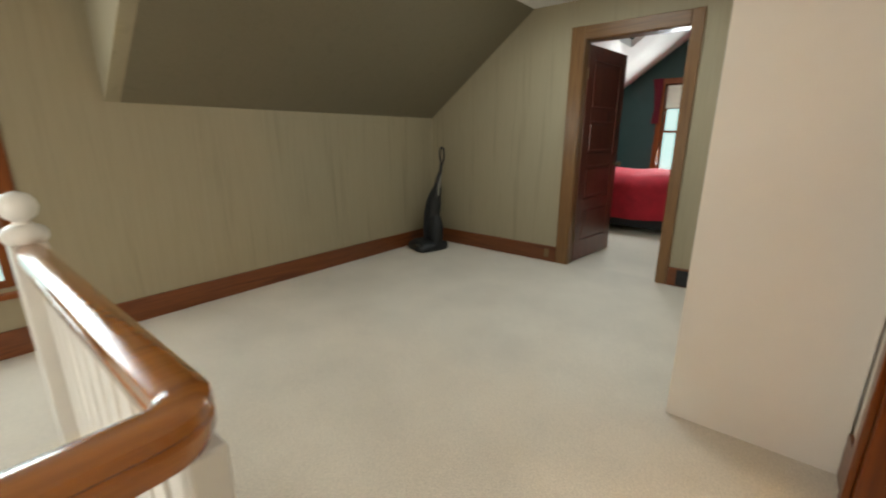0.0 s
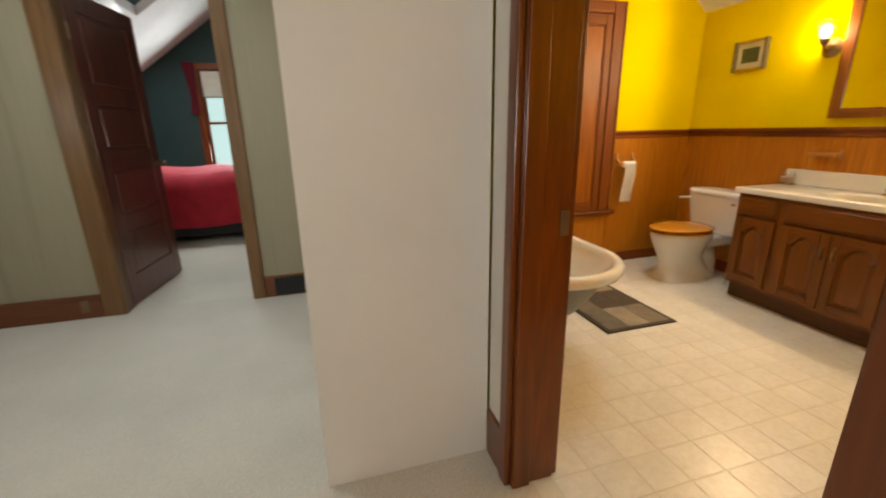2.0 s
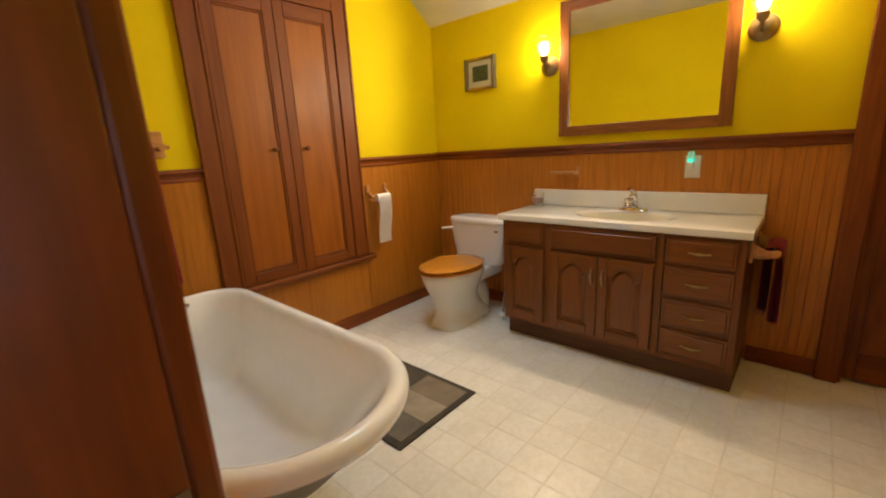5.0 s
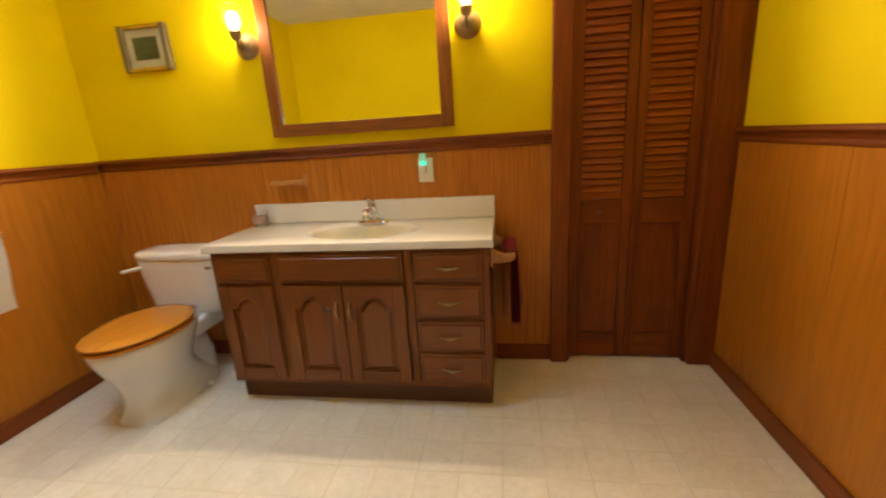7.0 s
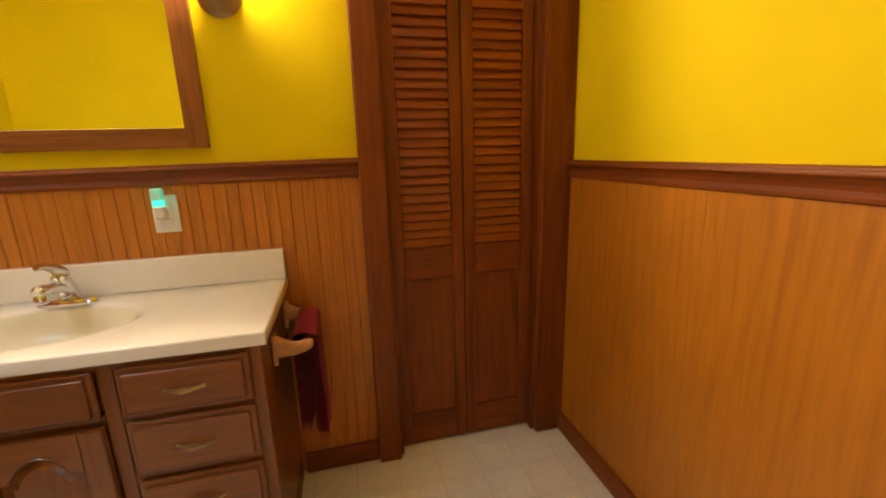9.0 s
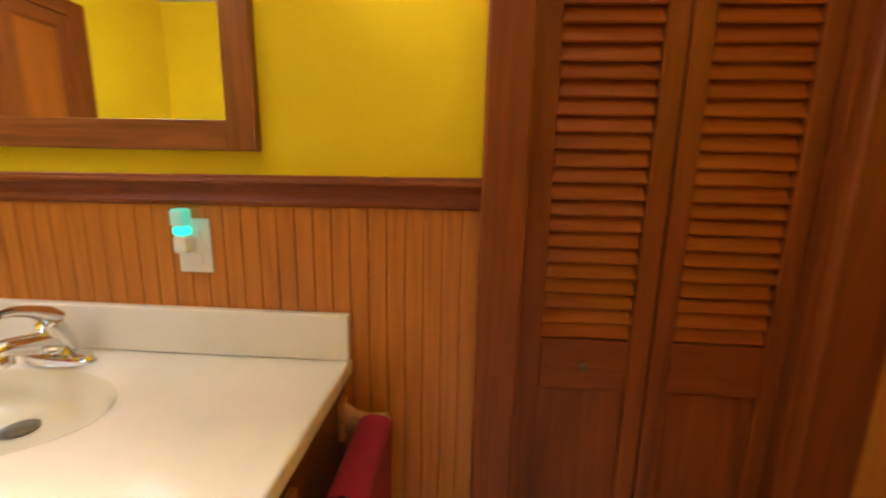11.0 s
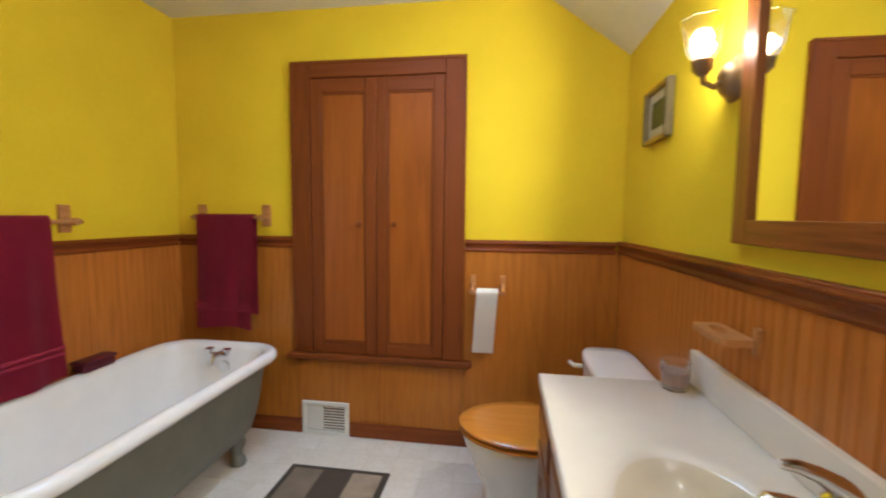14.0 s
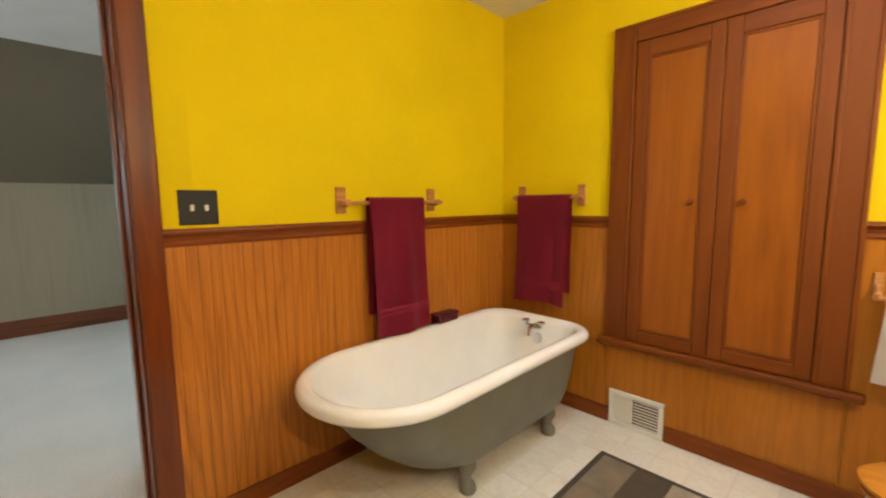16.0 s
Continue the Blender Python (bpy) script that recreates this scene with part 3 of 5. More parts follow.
sp = thing("strike_plate", 1.020, DY1 - 0.024, 0.88, "dark metal strike plate on the brown door jamb", "strike plate")
part("plate", solid(-0.014, 0.014, -0.001, 0.0015, 0, 0.075, bev=0.001), BRONZE, sp)
baseboard("baseboard_strip", 0.862, 0.8795, 2.058, 2.18, 0.19, BASE_Y, "dark brown baseboard stub beside the door casing")

# closet doorway
CD = "brown varnished closet casing"
structure("closet_casing_north", solid(BX1 - 0.048, BX1 - 0.001, CY1, CY1 + 0.085, 0, 2.01, bev=0.006), TRIM_Z, CD, "door casing")
structure("closet_casing_south", solid(BX1 - 0.048, BX1 - 0.001, CY0 - 0.126, CY0, 0, 2.01, bev=0.006), TRIM_Z, CD, "door casing")
structure("closet_casing_head", solid(BX1 - 0.048, BX1 - 0.001, CY0 + 0.001, CY1 - 0.001, 1.94, 2.02, bev=0.006), TRIM_Y, CD, "door casing")


def bifold(y0, y1):
    """One leaf of the louvred closet door: stiles, rails, slats above, a panel below."""
    w = y1 - y0
    d = thing("closet_door_leaf", BX1 + 0.012, y0, 0.012, "dark reddish brown louvred bifold closet door leaf, closed", "closet door", "closet door leaves")
    s = 0.042
    for a in (0, w - s):
        part("stile", solid(0, 0.028, a, a + s, 0, 1.92, bev=0.003), TRIM_Z, d)
    for z0, z1 in ((0, 0.13), (0.70, 0.815), (1.85, 1.92)):
        part("crossrail", solid(0.001, 0.027, s + 0.0005, w - s - 0.0005, z0, z1, bev=0.003), TRIM_Y, d)
    part("panel", solid(0.010, 0.020, s + 0.0005, w - s - 0.0005, 0.1305, 0.6995), TRIM_Z, d)
    bm = solid(-0.021, 0.021, s + 0.001, w - s - 0.001, -0.0035, 0.0035, bev=0.002, seg=1)
    slat = mesh("slat", bm, LOUVRE)
    z, i = 0.838, 0
    while z < 1.84:
        ob = new("slat", slat)
        ob.parent = d
        ob.matrix_basis = pose(0.014, 0, z, 0, -64 + (i * 37 % 11 - 5) * 0.8, 0)
        z += 0.0325
        i += 1
    return d


GAP = (CY0 + CY1) / 2
for nm, a, b in (("south", CY0 + 0.0005, CY0 + 0.011), ("north", CY1 - 0.011, CY1 - 0.0005)):
    structure("closet_jamb_" + nm, solid(BX1 - 0.02, BX1 + 0.099, a, b, 0, 1.99), TRIM_Z, "brown closet door jamb", "door jamb")
bifold(CY0 + 0.013, GAP - 0.002)
leaf2 = bifold(GAP + 0.002, CY1 - 0.013)
part("knob", lathe(bmesh.new(), [(0.004, 0), (0.004, -0.008), (0.009, -0.012), (0.010, -0.018), (0.006, -0.022)], 14, (0, 0.14, 0.76), "x"), BRONZE, leaf2, "small dull metal knob", True)

# ---------------------------------------------------------------- shuttered cupboard in the north wall
cup = thing("wall_cupboard", 1.76, BY1, 0.44, "orange-brown stained wall cupboard with two closed panelled doors", "cupboard")
W, HC = 0.957, 1.64
part("casing", solid(0, 0.105, -0.030, -0.001, 0.045, HC, bev=0.005), CABINET_WOOD, cup)
part("casing", solid(W - 0.105, W, -0.030, -0.001, 0.045, HC, bev=0.005), CABINET_WOOD, cup)
part("casing", solid(0.1055, W - 0.1055, -0.029, -0.001, HC - 0.085, HC, bev=0.005), CABINET_X, cup)
part("sill", solid(-0.035, W + 0.05, -0.060, -0.001, 0.012, 0.0445, bev=0.008), CABINET_X, cup)
for x0, x1 in ((0.088, 0.1045), (W - 0.1045, W - 0.088)):
    part("casing_bead", solid(x0, x1, -0.0365, -0.0303, 0.046, HC - 0.07, bev=0.003), CABINET_WOOD, cup)
part("casing_bead", solid(0.1048, W - 0.1048, -0.0365, -0.0293, HC - 0.0845, HC - 0.068, bev=0.003), CABINET_X, cup)
for x0, x1 in ((-0.004, 0.012), (W - 0.012, W + 0.004)):
    part("back_band", solid(x0, x1, -0.037, -0.0303, 0.046, HC + 0.003, bev=0.003), CABINET_WOOD, cup)
part("back_band", solid(0.0125, W - 0.0125, -0.037, -0.0303, HC - 0.013, HC + 0.003, bev=0.003), CABINET_X, cup)
part("backing", solid(0.106, W - 0.106, -0.008, -0.0012, 0.046, HC - 0.086), CABINET_WOOD, cup)
for k, (a, b) in enumerate(((0.108, 0.4775), (0.4805, W - 0.108))):
    d = part("cupboard_door", solid(a, b, -0.016, -0.0085, 0.048, HC - 0.088), PANEL_PLY, cup)
    st = 0.058
    for x0, x1, z0, z1, mm in ((a, a + st, 0.048, HC - 0.088, CABINET_WOOD), (b - st, b, 0.048, HC - 0.088, CABINET_WOOD), (a + st, b - st, 0.048, 0.048 + st, CABINET_X), (a + st, b - st, HC - 0.088 - 0.075, HC - 0.088, CABINET_X)):
        part("door_frame", solid(x0 + 0.0003, x1 - 0.0003, -0.027, -0.0165, z0, z1, bev=0.004), mm, d)
    # quarter-round bead inside the frame
    for x0, x1, z0, z1 in ((a + st, a + st + 0.012, 0.11, HC - 0.163), (b - st - 0.012, b - st, 0.11, HC - 0.163), (a + st + 0.012, b - st - 0.012, 0.11, 0.122), (a + st + 0.012, b - st - 0.012, HC - 0.175, HC - 0.163)):
        part("bead", solid(x0, x1, -0.023, -0.0163, z0, z1, bev=0.004), CABINET_WOOD, d)
    kx = b - 0.095 if k == 0 else a + 0.10
    part("knob", lathe(bmesh.new(), [(0.006, -0.016), (0.006, -0.034), (0.014, -0.040), (0.015, -0.048), (0.009, -0.054)], 16, (kx, 0, 0.775), "y"), CABINET_WOOD, d, "small round wooden knob", True)

# ---------------------------------------------------------------- floor register
vent = thing("floor_register", 1.795, BY1 - 0.014, 0.002, "off-white metal air register at the foot of the wall", "air vent")
bm = bmesh.new()
for x0, x1, z0, z1 in ((0, 0.278, 0, 0.022), (0, 0.278, 0.172, 0.194), (0, 0.024, 0.022, 0.172), (0.254, 0.278, 0.022, 0.172)):
    box(bm, x0, x1, -0.018, -0.001, z0, z1, bev=0.003)
part("frame", bm, WHITEPLASTIC, vent)
part("backing", solid(0.02, 0.258, -0.004, -0.001, 0.02, 0.174), BRONZE, vent)
part("damper", solid(0.026, 0.125, -0.008, -0.0045, 0.025, 0.17, bev=0.001), WHITEPLASTIC, vent)
for i in range(12):
    part("slat", solid(0.028, 0.123, -0.011, -0.0082, 0.028 + 0.012 * i, 0.034 + 0.012 * i), WHITEPLASTIC, vent)
for i in range(9):
    part("slat", solid(0.13, 0.252, -0.012, -0.006, 0.028 + 0.0165 * i, 0.0335 + 0.0165 * i, bev=0.001, seg=1), WHITEPLASTIC, vent)

# ---------------------------------------------------------------- bathtub
TX0, TX1, TY0, TY1, TZ = 1.078, 1.778, 2.375, 3.86, 0.565
tub = thing("bathtub", (TX0 + TX1) / 2, TY0, 0, "white enamelled clawfoot bathtub painted grey-green outside", "bathtub")
TW, TL = (TX1 - TX0) / 2, TY1 - TY0


def tub_ring(inset, z, n=72, slope=0.0, flat_r=0.17):
    """Plan outline: round at the south end, squarer with rounded corners at the north end."""
    w = TW - inset
    y0, y1 = inset + slope, TL - inset
    r = max(0.03, flat_r - inset * 0.4)
    pts = []
    k = n // 2
    ry = min(w * 1.02, 0.36)
    for i in range(k + 1):
        a = math.pi + math.pi * i / k
        pts.append((w * math.cos(a), y0 + ry + ry * math.sin(a)))
    q = n // 4
    for cx, a0 in ((w - r, 0.0), (-(w - r), math.pi / 2)):
        for i in range(q):
            a = a0 + math.pi / 2 * i / (q - 1)
            pts.append((cx + r * math.cos(a), y1 - r + r * math.sin(a)))
    return [(x, y, z) for x, y in pts]


# outer shell, rolled rim and inner basin
bm = bmesh.new()
loft(bm, [tub_ring(0.21, 0.118, slope=0.46), tub_ring(0.165, 0.122, slope=0.39), tub_ring(0.130, 0.142, slope=0.32), tub_ring(0.105, 0.18, slope=0.26), tub_ring(0.085, 0.25, slope=0.19), tub_ring(0.070, 0.34, slope=0.12), tub_ring(0.058, 0.44, slope=0.06), tub_ring(0.046, 0.525, slope=0.015)], True, False)
part("shell", bm, TUBGREY, tub, "matt grey-green painted outer shell", True)
bm = bmesh.new()
rim = []
for i in range(9):
    a = math.radians(-100 + 215 * i / 8)
    rim.append(tub_ring(0.031 - 0.031 * math.cos(a), TZ - 0.031 + 0.031 * math.sin(a)))
inner = [tub_ring(0.058, TZ - 0.010), tub_ring(0.070, TZ - 0.04), tub_ring(0.086, 0.44, slope=0.075), tub_ring(0.105, 0.33, slope=0.15), tub_ring(0.125, 0.24, slope=0.22), tub_ring(0.150, 0.185, slope=0.29), tub_ring(0.19, 0.160, slope=0.37), tub_ring(0.25, 0.150, slope=0.46)]
loft(bm, rim + inner, False, True)
part("basin", bm, ENAMEL, tub, "glossy white enamel basin with rolled rim", True)
for fx, fy in ((-0.160, 0.62), (0.160, 0.62), (-0.165, 1.25), (0.165, 1.25)):
    bm = bmesh.new()
    s = 1 if fx > 0 else -1
    prof = [((fx + s * 0.004, fy, 0.140), 0.040), ((fx + s * 0.012, fy, 0.125), 0.046), ((fx + s * 0.020, fy, 0.105), 0.042), ((fx + s * 0.016, fy, 0.075), 0.028), ((fx + s * 0.014, fy, 0.048), 0.027), ((fx + s * 0.024, fy, 0.028), 0.036), ((fx + s * 0.026, fy, 0.010), 0.038), ((fx + s * 0.026, fy, 0.0), 0.034)]
    tube(bm, [p for p, r in prof], [r for p, r in prof], 14)
    part("foot", bm, TUBGREY, tub, "", True)
tap = part("tap", tube(bmesh.new(), [(0.02, TL - 0.085, 0.52), (0.02, TL - 0.15, 0.525), (0.02, TL - 0.175, 0.515), (0.02, TL - 0.18, 0.48)], [0.015, 0.015, 0.014, 0.016]), CHROME, tub, "chrome bath tap", True)
part("tap_bar", tube(bmesh.new(), [(-0.022, TL - 0.13, 0.525), (0.062, TL - 0.13, 0.525)], 0.012), CHROME, tap, "", True)
for hx in (-0.030, 0.070):
    part("tap_handle", lathe(bmesh.new(), [(0.008, 0), (0.008, 0.02), (0.022, 0.024), (0.022, 0.034), (0.010, 0.038)], 12, (hx, TL - 0.13, 0.522)), CHROME, tap, "", True)
part("overflow", lathe(bmesh.new(), [(0.005, 0), (0.032, 0.0), (0.030, -0.008), (0.01, -0.010)], 20, (0.02, TL - 0.088, 0.445), "y"), CHROME, tub, "round chrome overflow plate", True)
DISH = plain("dark_burgundy_plastic", (0.085, 0.006, 0.016), 0.45, vary=0.2, relief=0.02)
dish = thing("soap_dish", 1.115, 3.36, TZ + 0.002, "dark burgundy soap box on the tub rim", "soap dish")
part("box", solid(-0.034, 0.034, -0.075, 0.075, 0, 0.034, bev=0.010, seg=3), DISH, dish, "", True)
part("lid", solid(-0.038, 0.038, -0.079, 0.079, 0.0345, 0.050, bev=0.007, seg=3), DISH, dish, "", True)

# ---------------------------------------------------------------- towel bars and towels


def towel_bar(x, y, z, length, turn, name="towel_bar"):
    """Wooden bar with two plates; local x runs along the wall, local -y points into the room."""
    bar = thing(name, x, y, z, "light wooden towel bar with square wall plates", "towel bar", "towel bars", turn)
    for px in (0.0, length):
        part("plate", solid(px - 0.024, px + 0.024, -0.017, -0.001, -0.06, 0.06, bev=0.003), PEGWOOD, bar)
        part("arm", tube(bmesh.new(), [(px, -0.0165, -0.012), (px, -0.04, -0.016), (px, -0.075, -0.012)], [0.016, 0.013, 0.017], 12), PEGWOOD, bar, "", True)
    part("rod", tube(bmesh.new(), [(-0.03, -0.062, -0.012), (length + 0.03, -0.062, -0.012)], 0.0095, 12), PEGWOOD, bar, "", True)
    return bar


def towel(x, y, z, width, front, back, turn, label, seed, lean=0.0, name="towel", spread=0.016, layers=1):
    """A folded towel over a rod at the local origin: hangs down front and back with soft folds."""
    bm = bmesh.new()
    nx, nz = 18, 30
    rnd = random.Random(seed)
    ph = [rnd.uniform(0, 6.28) for _ in range(4)]

    hang = 0.010 if name == "hand_towel" else 0.060

    def sheet(out0, thick):
        grid = []
        path = []
        for j in range(nz + 1):
            path.append((-1, -front + front * j / nz))
        for j in range(1, 8):
            a = math.pi - math.pi * j / 8
            path.append((math.cos(a), 0.0 + math.sin(a) * 0.018))
        for j in range(nz + 1):
            path.append((1, -back * j / nz))
        for k, (side, h) in enumerate(path):
            row = []
            drop = max(0.0, -h)
            for i in range(nx + 1):
                u = i / nx
                fold = 0.006 * math.sin(u * 9 + ph[0] + drop * 2) + 0.004 * math.sin(u * 17 + ph[1])
                fold *= min(1, drop / 0.25)
                sag = 0.008 * math.sin(u * 5 + ph[2]) * (drop > 0.05)
                xx = (u - 0.5) * width * (1 - 0.03 * math.sin(drop * 4)) + lean * drop
                yy = side * out0 - (fold if side < 0 else -abs(fold) * 0.2) - (hang * drop if side < 0 else 0)
                row.append(bm.verts.new((xx, yy, h + sag * (drop / max(front, 0.1)))))
            grid.append(row)
        for a, b in zip(grid, grid[1:]):
            for i in range(nx):
                bm.faces.new((a[i], a[i + 1], b[i + 1], b[i]))

    for k in range(layers):
        sheet(spread * (1 - k / layers), 0)
    bmesh.ops.solidify(bm, geom=bm.faces[:], thickness=0.009)
    t = part(name, bm, HANDTOWEL if name == "hand_towel" else TOWEL, None, "", True, pose(x, y, z, 0, 0, turn))
    tagged(t, label, "towel")
    for dz in (0.10, 0.125):
        part("woven_band", solid(-width / 2 * 0.94 + lean * (front - dz), width / 2 * 0.94 + lean * (front - dz), -spread - 0.0192 - (hang - 0.01) * (front - dz), -spread - 0.0175 - (hang - 0.01) * (front - dz), -front + dz, -front + dz + 0.012), TOWEL, t)
    return t


towel_bar(BX0, 2.775, 1.236, 0.555, 90)
towel(BX0 + 0.062, 3.052, 1.232, 0.338, 0.650, 0.55, 90, "burgundy bath towel hanging from the bar into the tub", 3)
towel_bar(1.19, BY1, 1.256, 0.40, 0)
towel(1.377, BY1 - 0.062, 1.244, 0.352, 0.62, 0.55, 0, "burgundy bath towel folded over the bar behind the tub", 5)

# double light switch
sw = thing("light_switch", BX0 + 0.001, 2.20, 1.213, "black double toggle light switch plate on the yellow wall", "light switch")
part("plate", solid(0, 0.007, -0.064, 0.064, -0.062, 0.062, bev=0.003), BLACKPLASTIC, sw)
for yy in (-0.023, 0.023):
    part("toggle", solid(0.0072, 0.018, yy - 0.006, yy + 0.006, -0.012, 0.010, bev=0.002), WHITEPLASTIC, sw, "ivory toggle")

# ---------------------------------------------------------------- vanity
VX, VY0, VY1 = 3.062, 1.868, 3.072
van = thing("vanity_cabinet", VX, VY0, 0, "brown oak vanity cabinet with arched doors and four drawers", "vanity cabinet")
VW, VD = VY1 - VY0, BX1 - 0.014 - VX
for a, b in ((0.0, 0.016), (VW - 0.016, VW)):
    part("side_panel", solid(0.020, VD, a, b, 0.11, 0.738), OAK_Z, van)
part("bottom_panel", solid(0.020, VD, 0.0165, VW - 0.0165, 0.11, 0.126), OAK_Y, van)
part("back_panel", solid(VD - 0.008, VD, 0.0165, VW - 0.0165, 0.127, 0.60), OAK_Z, van)
part("front_blank", solid(0.0198, 0.026, 0.0165, VW - 0.0165, 0.127, 0.737), OAK_Z, van)
part("toe_kick", solid(0.048, VD, 0.004, VW - 0.004, 0.0, 0.1095), TOEKICK, van)
FR = 0.0195
cols = ((0.0, 0.03), (0.313, 0.345), (0.890, 0.935), (VW - 0.03, VW))
for a, b in cols:
    part("frame_stile", solid(0, FR, a, b, 0.11, 0.738, bev=0.002), OAK_Z, van)
for (a, b), (c, d2) in zip(cols, cols[1:]):
    for z0, z1 in ((0.11, 0.135), (0.715, 0.738)):
        part("frame_rail", solid(0.0005, FR, b + 0.0004, c - 0.0004, z0, z1, bev=0.001), OAK_Y, van)


def pull(parent, y, z, upright=False):
    pts = []
    for i in range(9):
        u = i / 8
        s = (u - 0.5) * 0.085
        pts.append((-0.022 - 0.016 * math.sin(math.pi * u), y + (0 if upright else s), z + (s if upright else 0)))
    p = part("handle", tube(bmesh.new(), pts, [0.005, 0.004, 0.0045, 0.006, 0.0075, 0.006, 0.0045, 0.004, 0.005], 8), BRASS, parent, "small aged brass pull", True)
    return p


def front(name, y0, y1, z0, z1, arched=False, handle=None):
    """A drawer front or door with raised frame edge and raised centre panel."""
    t, deep = 0.021, -0.0082
    f = 0.05 if arched else 0.026
    if not arched:
        # slab with a stepped, rounded edge
        d = part(name, solid(-0.013, -0.0005, y0, y1, z0, z1, bev=0.006, seg=3), OAK_Y, van)
        part("raised_field", solid(-t, -0.0125, y0 + 0.013, y1 - 0.013, z0 + 0.013, z1 - 0.013, bev=0.0055, seg=3), OAK_Y, d)
    else:
        d = part(name, solid(deep, -0.0005, y0, y1, z0, z1, bev=0.003), OAK_Z, van)
        for a, b in ((y0, y0 + f), (y1 - f, y1)):
            part("stile", solid(-t, deep - 0.0002, a + 0.0005, b, z0 + 0.0005, z1 - 0.0005, bev=0.004), OAK_Z, d)
        part("rail", solid(-t, deep - 0.0002, y0 + f, y1 - f, z0 + 0.0005, z0 + f, bev=0.004), OAK_Y, d)
        # cathedral arch in the top rail: flat shoulders and a round rise
        n, lo, hi = 24, z1 - 0.098, z1 - 0.048
        low, top = [], []
        for i in range(n + 1):
            u = i / n
            yy = y0 + f + (y1 - y0 - 2 * f) * u
            rise = math.sin(math.pi * (u - 0.16) / 0.68) ** 0.55 if 0.16 < u < 0.84 else 0
            low.append((yy, lo + (hi - lo) * rise))
            top.append((yy, z1 - 0.0005))
        ring = low + top[::-1]
        bm = bmesh.new()
        loft(bm, [[(xx, yy, zz) for yy, zz in ring] for xx in (-t, deep - 0.0002)])
        part("arched_rail", bm, OAK_Y, d)
        part("arch_bead", tube(bmesh.new(), [(-t + 0.001, yy, zz) for yy, zz in low], 0.0035, 6), OAK_Y, d, "", True)
        # raised field that follows the arch
        g = 0.010
        out = [(min(max(yy, y0 + f + g), y1 - f - g), zz - g) for yy, zz in low]
        ring = [(y0 + f + g, z0 + f + g)] + out + [(y1 - f - g, z0 + f + g)]
        cy, cz = (y0 + y1) / 2, (z0 + z1) / 2
        kept = [(cy + (yy - cy) * 0.76, cz + (zz - cz) * 0.91) for yy, zz in ring]
        bm = bmesh.new()
        loft(bm, [[(deep - 0.0002, yy, zz) for yy, zz in ring], [(-t + 0.002, yy, zz) for yy, zz in kept]])
        part("raised_panel", bm, OAK_Z, d)
    if handle == "h":
        pull(d, (y0 + y1) / 2, (z0 + z1) / 2)
    return d


# drawers of the south column, false front and doors of the middle, door of the north column
for z0, z1 in ((0.600, 0.722), (0.440, 0.585), (0.290, 0.425), (0.140, 0.275)):
    front("drawer", 0.026, 0.305, z0, z1, False, "h")
front("false_front", 0.348, 0.886, 0.600, 0.722)
front("false_front", 0.930, VW - 0.022, 0.600, 0.722)
d1 = front("cupboard_door", 0.348, 0.614, 0.140, 0.585, True)
d2 = front("cupboard_door", 0.620, 0.886, 0.140, 0.585, True)
front("cupboard_door", 0.930, VW - 0.022, 0.140, 0.585, True)
pull(d1, 0.588, 0.475, True)
pull(d2, 0.646, 0.475, True)
# rails of the face frame between the fronts
for z in (0.585, 0.425, 0.275):
    part("frame_rail", solid(0.0005, FR, 0.0304, 0.3126, z - 0.008, z + 0.023, bev=0.001), OAK_Y, van)
for a, b in ((0.3454, 0.8896), (0.9354, VW - 0.0304)):
    part("frame_rail", solid(0.0005, FR, a, b, 0.577, 0.608, bev=0.001), OAK_Y, van)

# cultured marble top with moulded oval bowl
top = thing("countertop", 3.040, 1.849, 0.7385, "cream cultured marble vanity top with a moulded oval basin", "sink top")
TWY, TDX = 3.095 - 1.849, BX1 - 0.013 - 3.040
CX, CYY, RA, RB = 0.222, 0.592, 0.146, 0.238


def oval(r, z, n=64, shift=0.0):
    return [(CX + shift + RA * r * math.cos(2 * math.pi * i / n), CYY + RB * r * math.sin(2 * math.pi * i / n), z) for i in range(n)]


def edge_ring(z, inset=0.0, n=64):
    """The rectangle's outline, sampled at the same angles as the oval."""
    pts = []
    for i in range(n):
        a = 2 * math.pi * i / n
        c, s = math.cos(a) * RA, math.sin(a) * RB
        lim = []
        if abs(c) > 1e-9:
            lim.append(((TDX - inset - CX) if c > 0 else (inset - CX)) / c)
        if abs(s) > 1e-9:
            lim.append(((TWY - inset - CYY) if s > 0 else (inset - CYY)) / s)
        k = min(lim)
        pts.append([CX + c * k, CYY + s * k, z])
    for cx in (inset, TDX - inset):
        for cy in (inset, TWY - inset):
            j = min(range(n), key=lambda i: (pts[i][0] - cx) ** 2 + (pts[i][1] - cy) ** 2)
            pts[j] = [cx, cy, z]
    return [tuple(p) for p in pts]


bm = bmesh.new()
H1 = 0.036
loft(bm, [oval(1.06, -0.0002), edge_ring(0.0, 0.004), edge_ring(0.004), edge_ring(H1 - 0.006), edge_ring(H1 - 0.002, 0.002), edge_ring(H1, 0.007), oval(1.16, H1), oval(1.10, H1 - 0.001), oval(1.04, H1 - 0.004), oval(0.995, H1 - 0.010)], False, False)
part("slab", bm, MARBLE, top, "", True)
bm = bmesh.new()
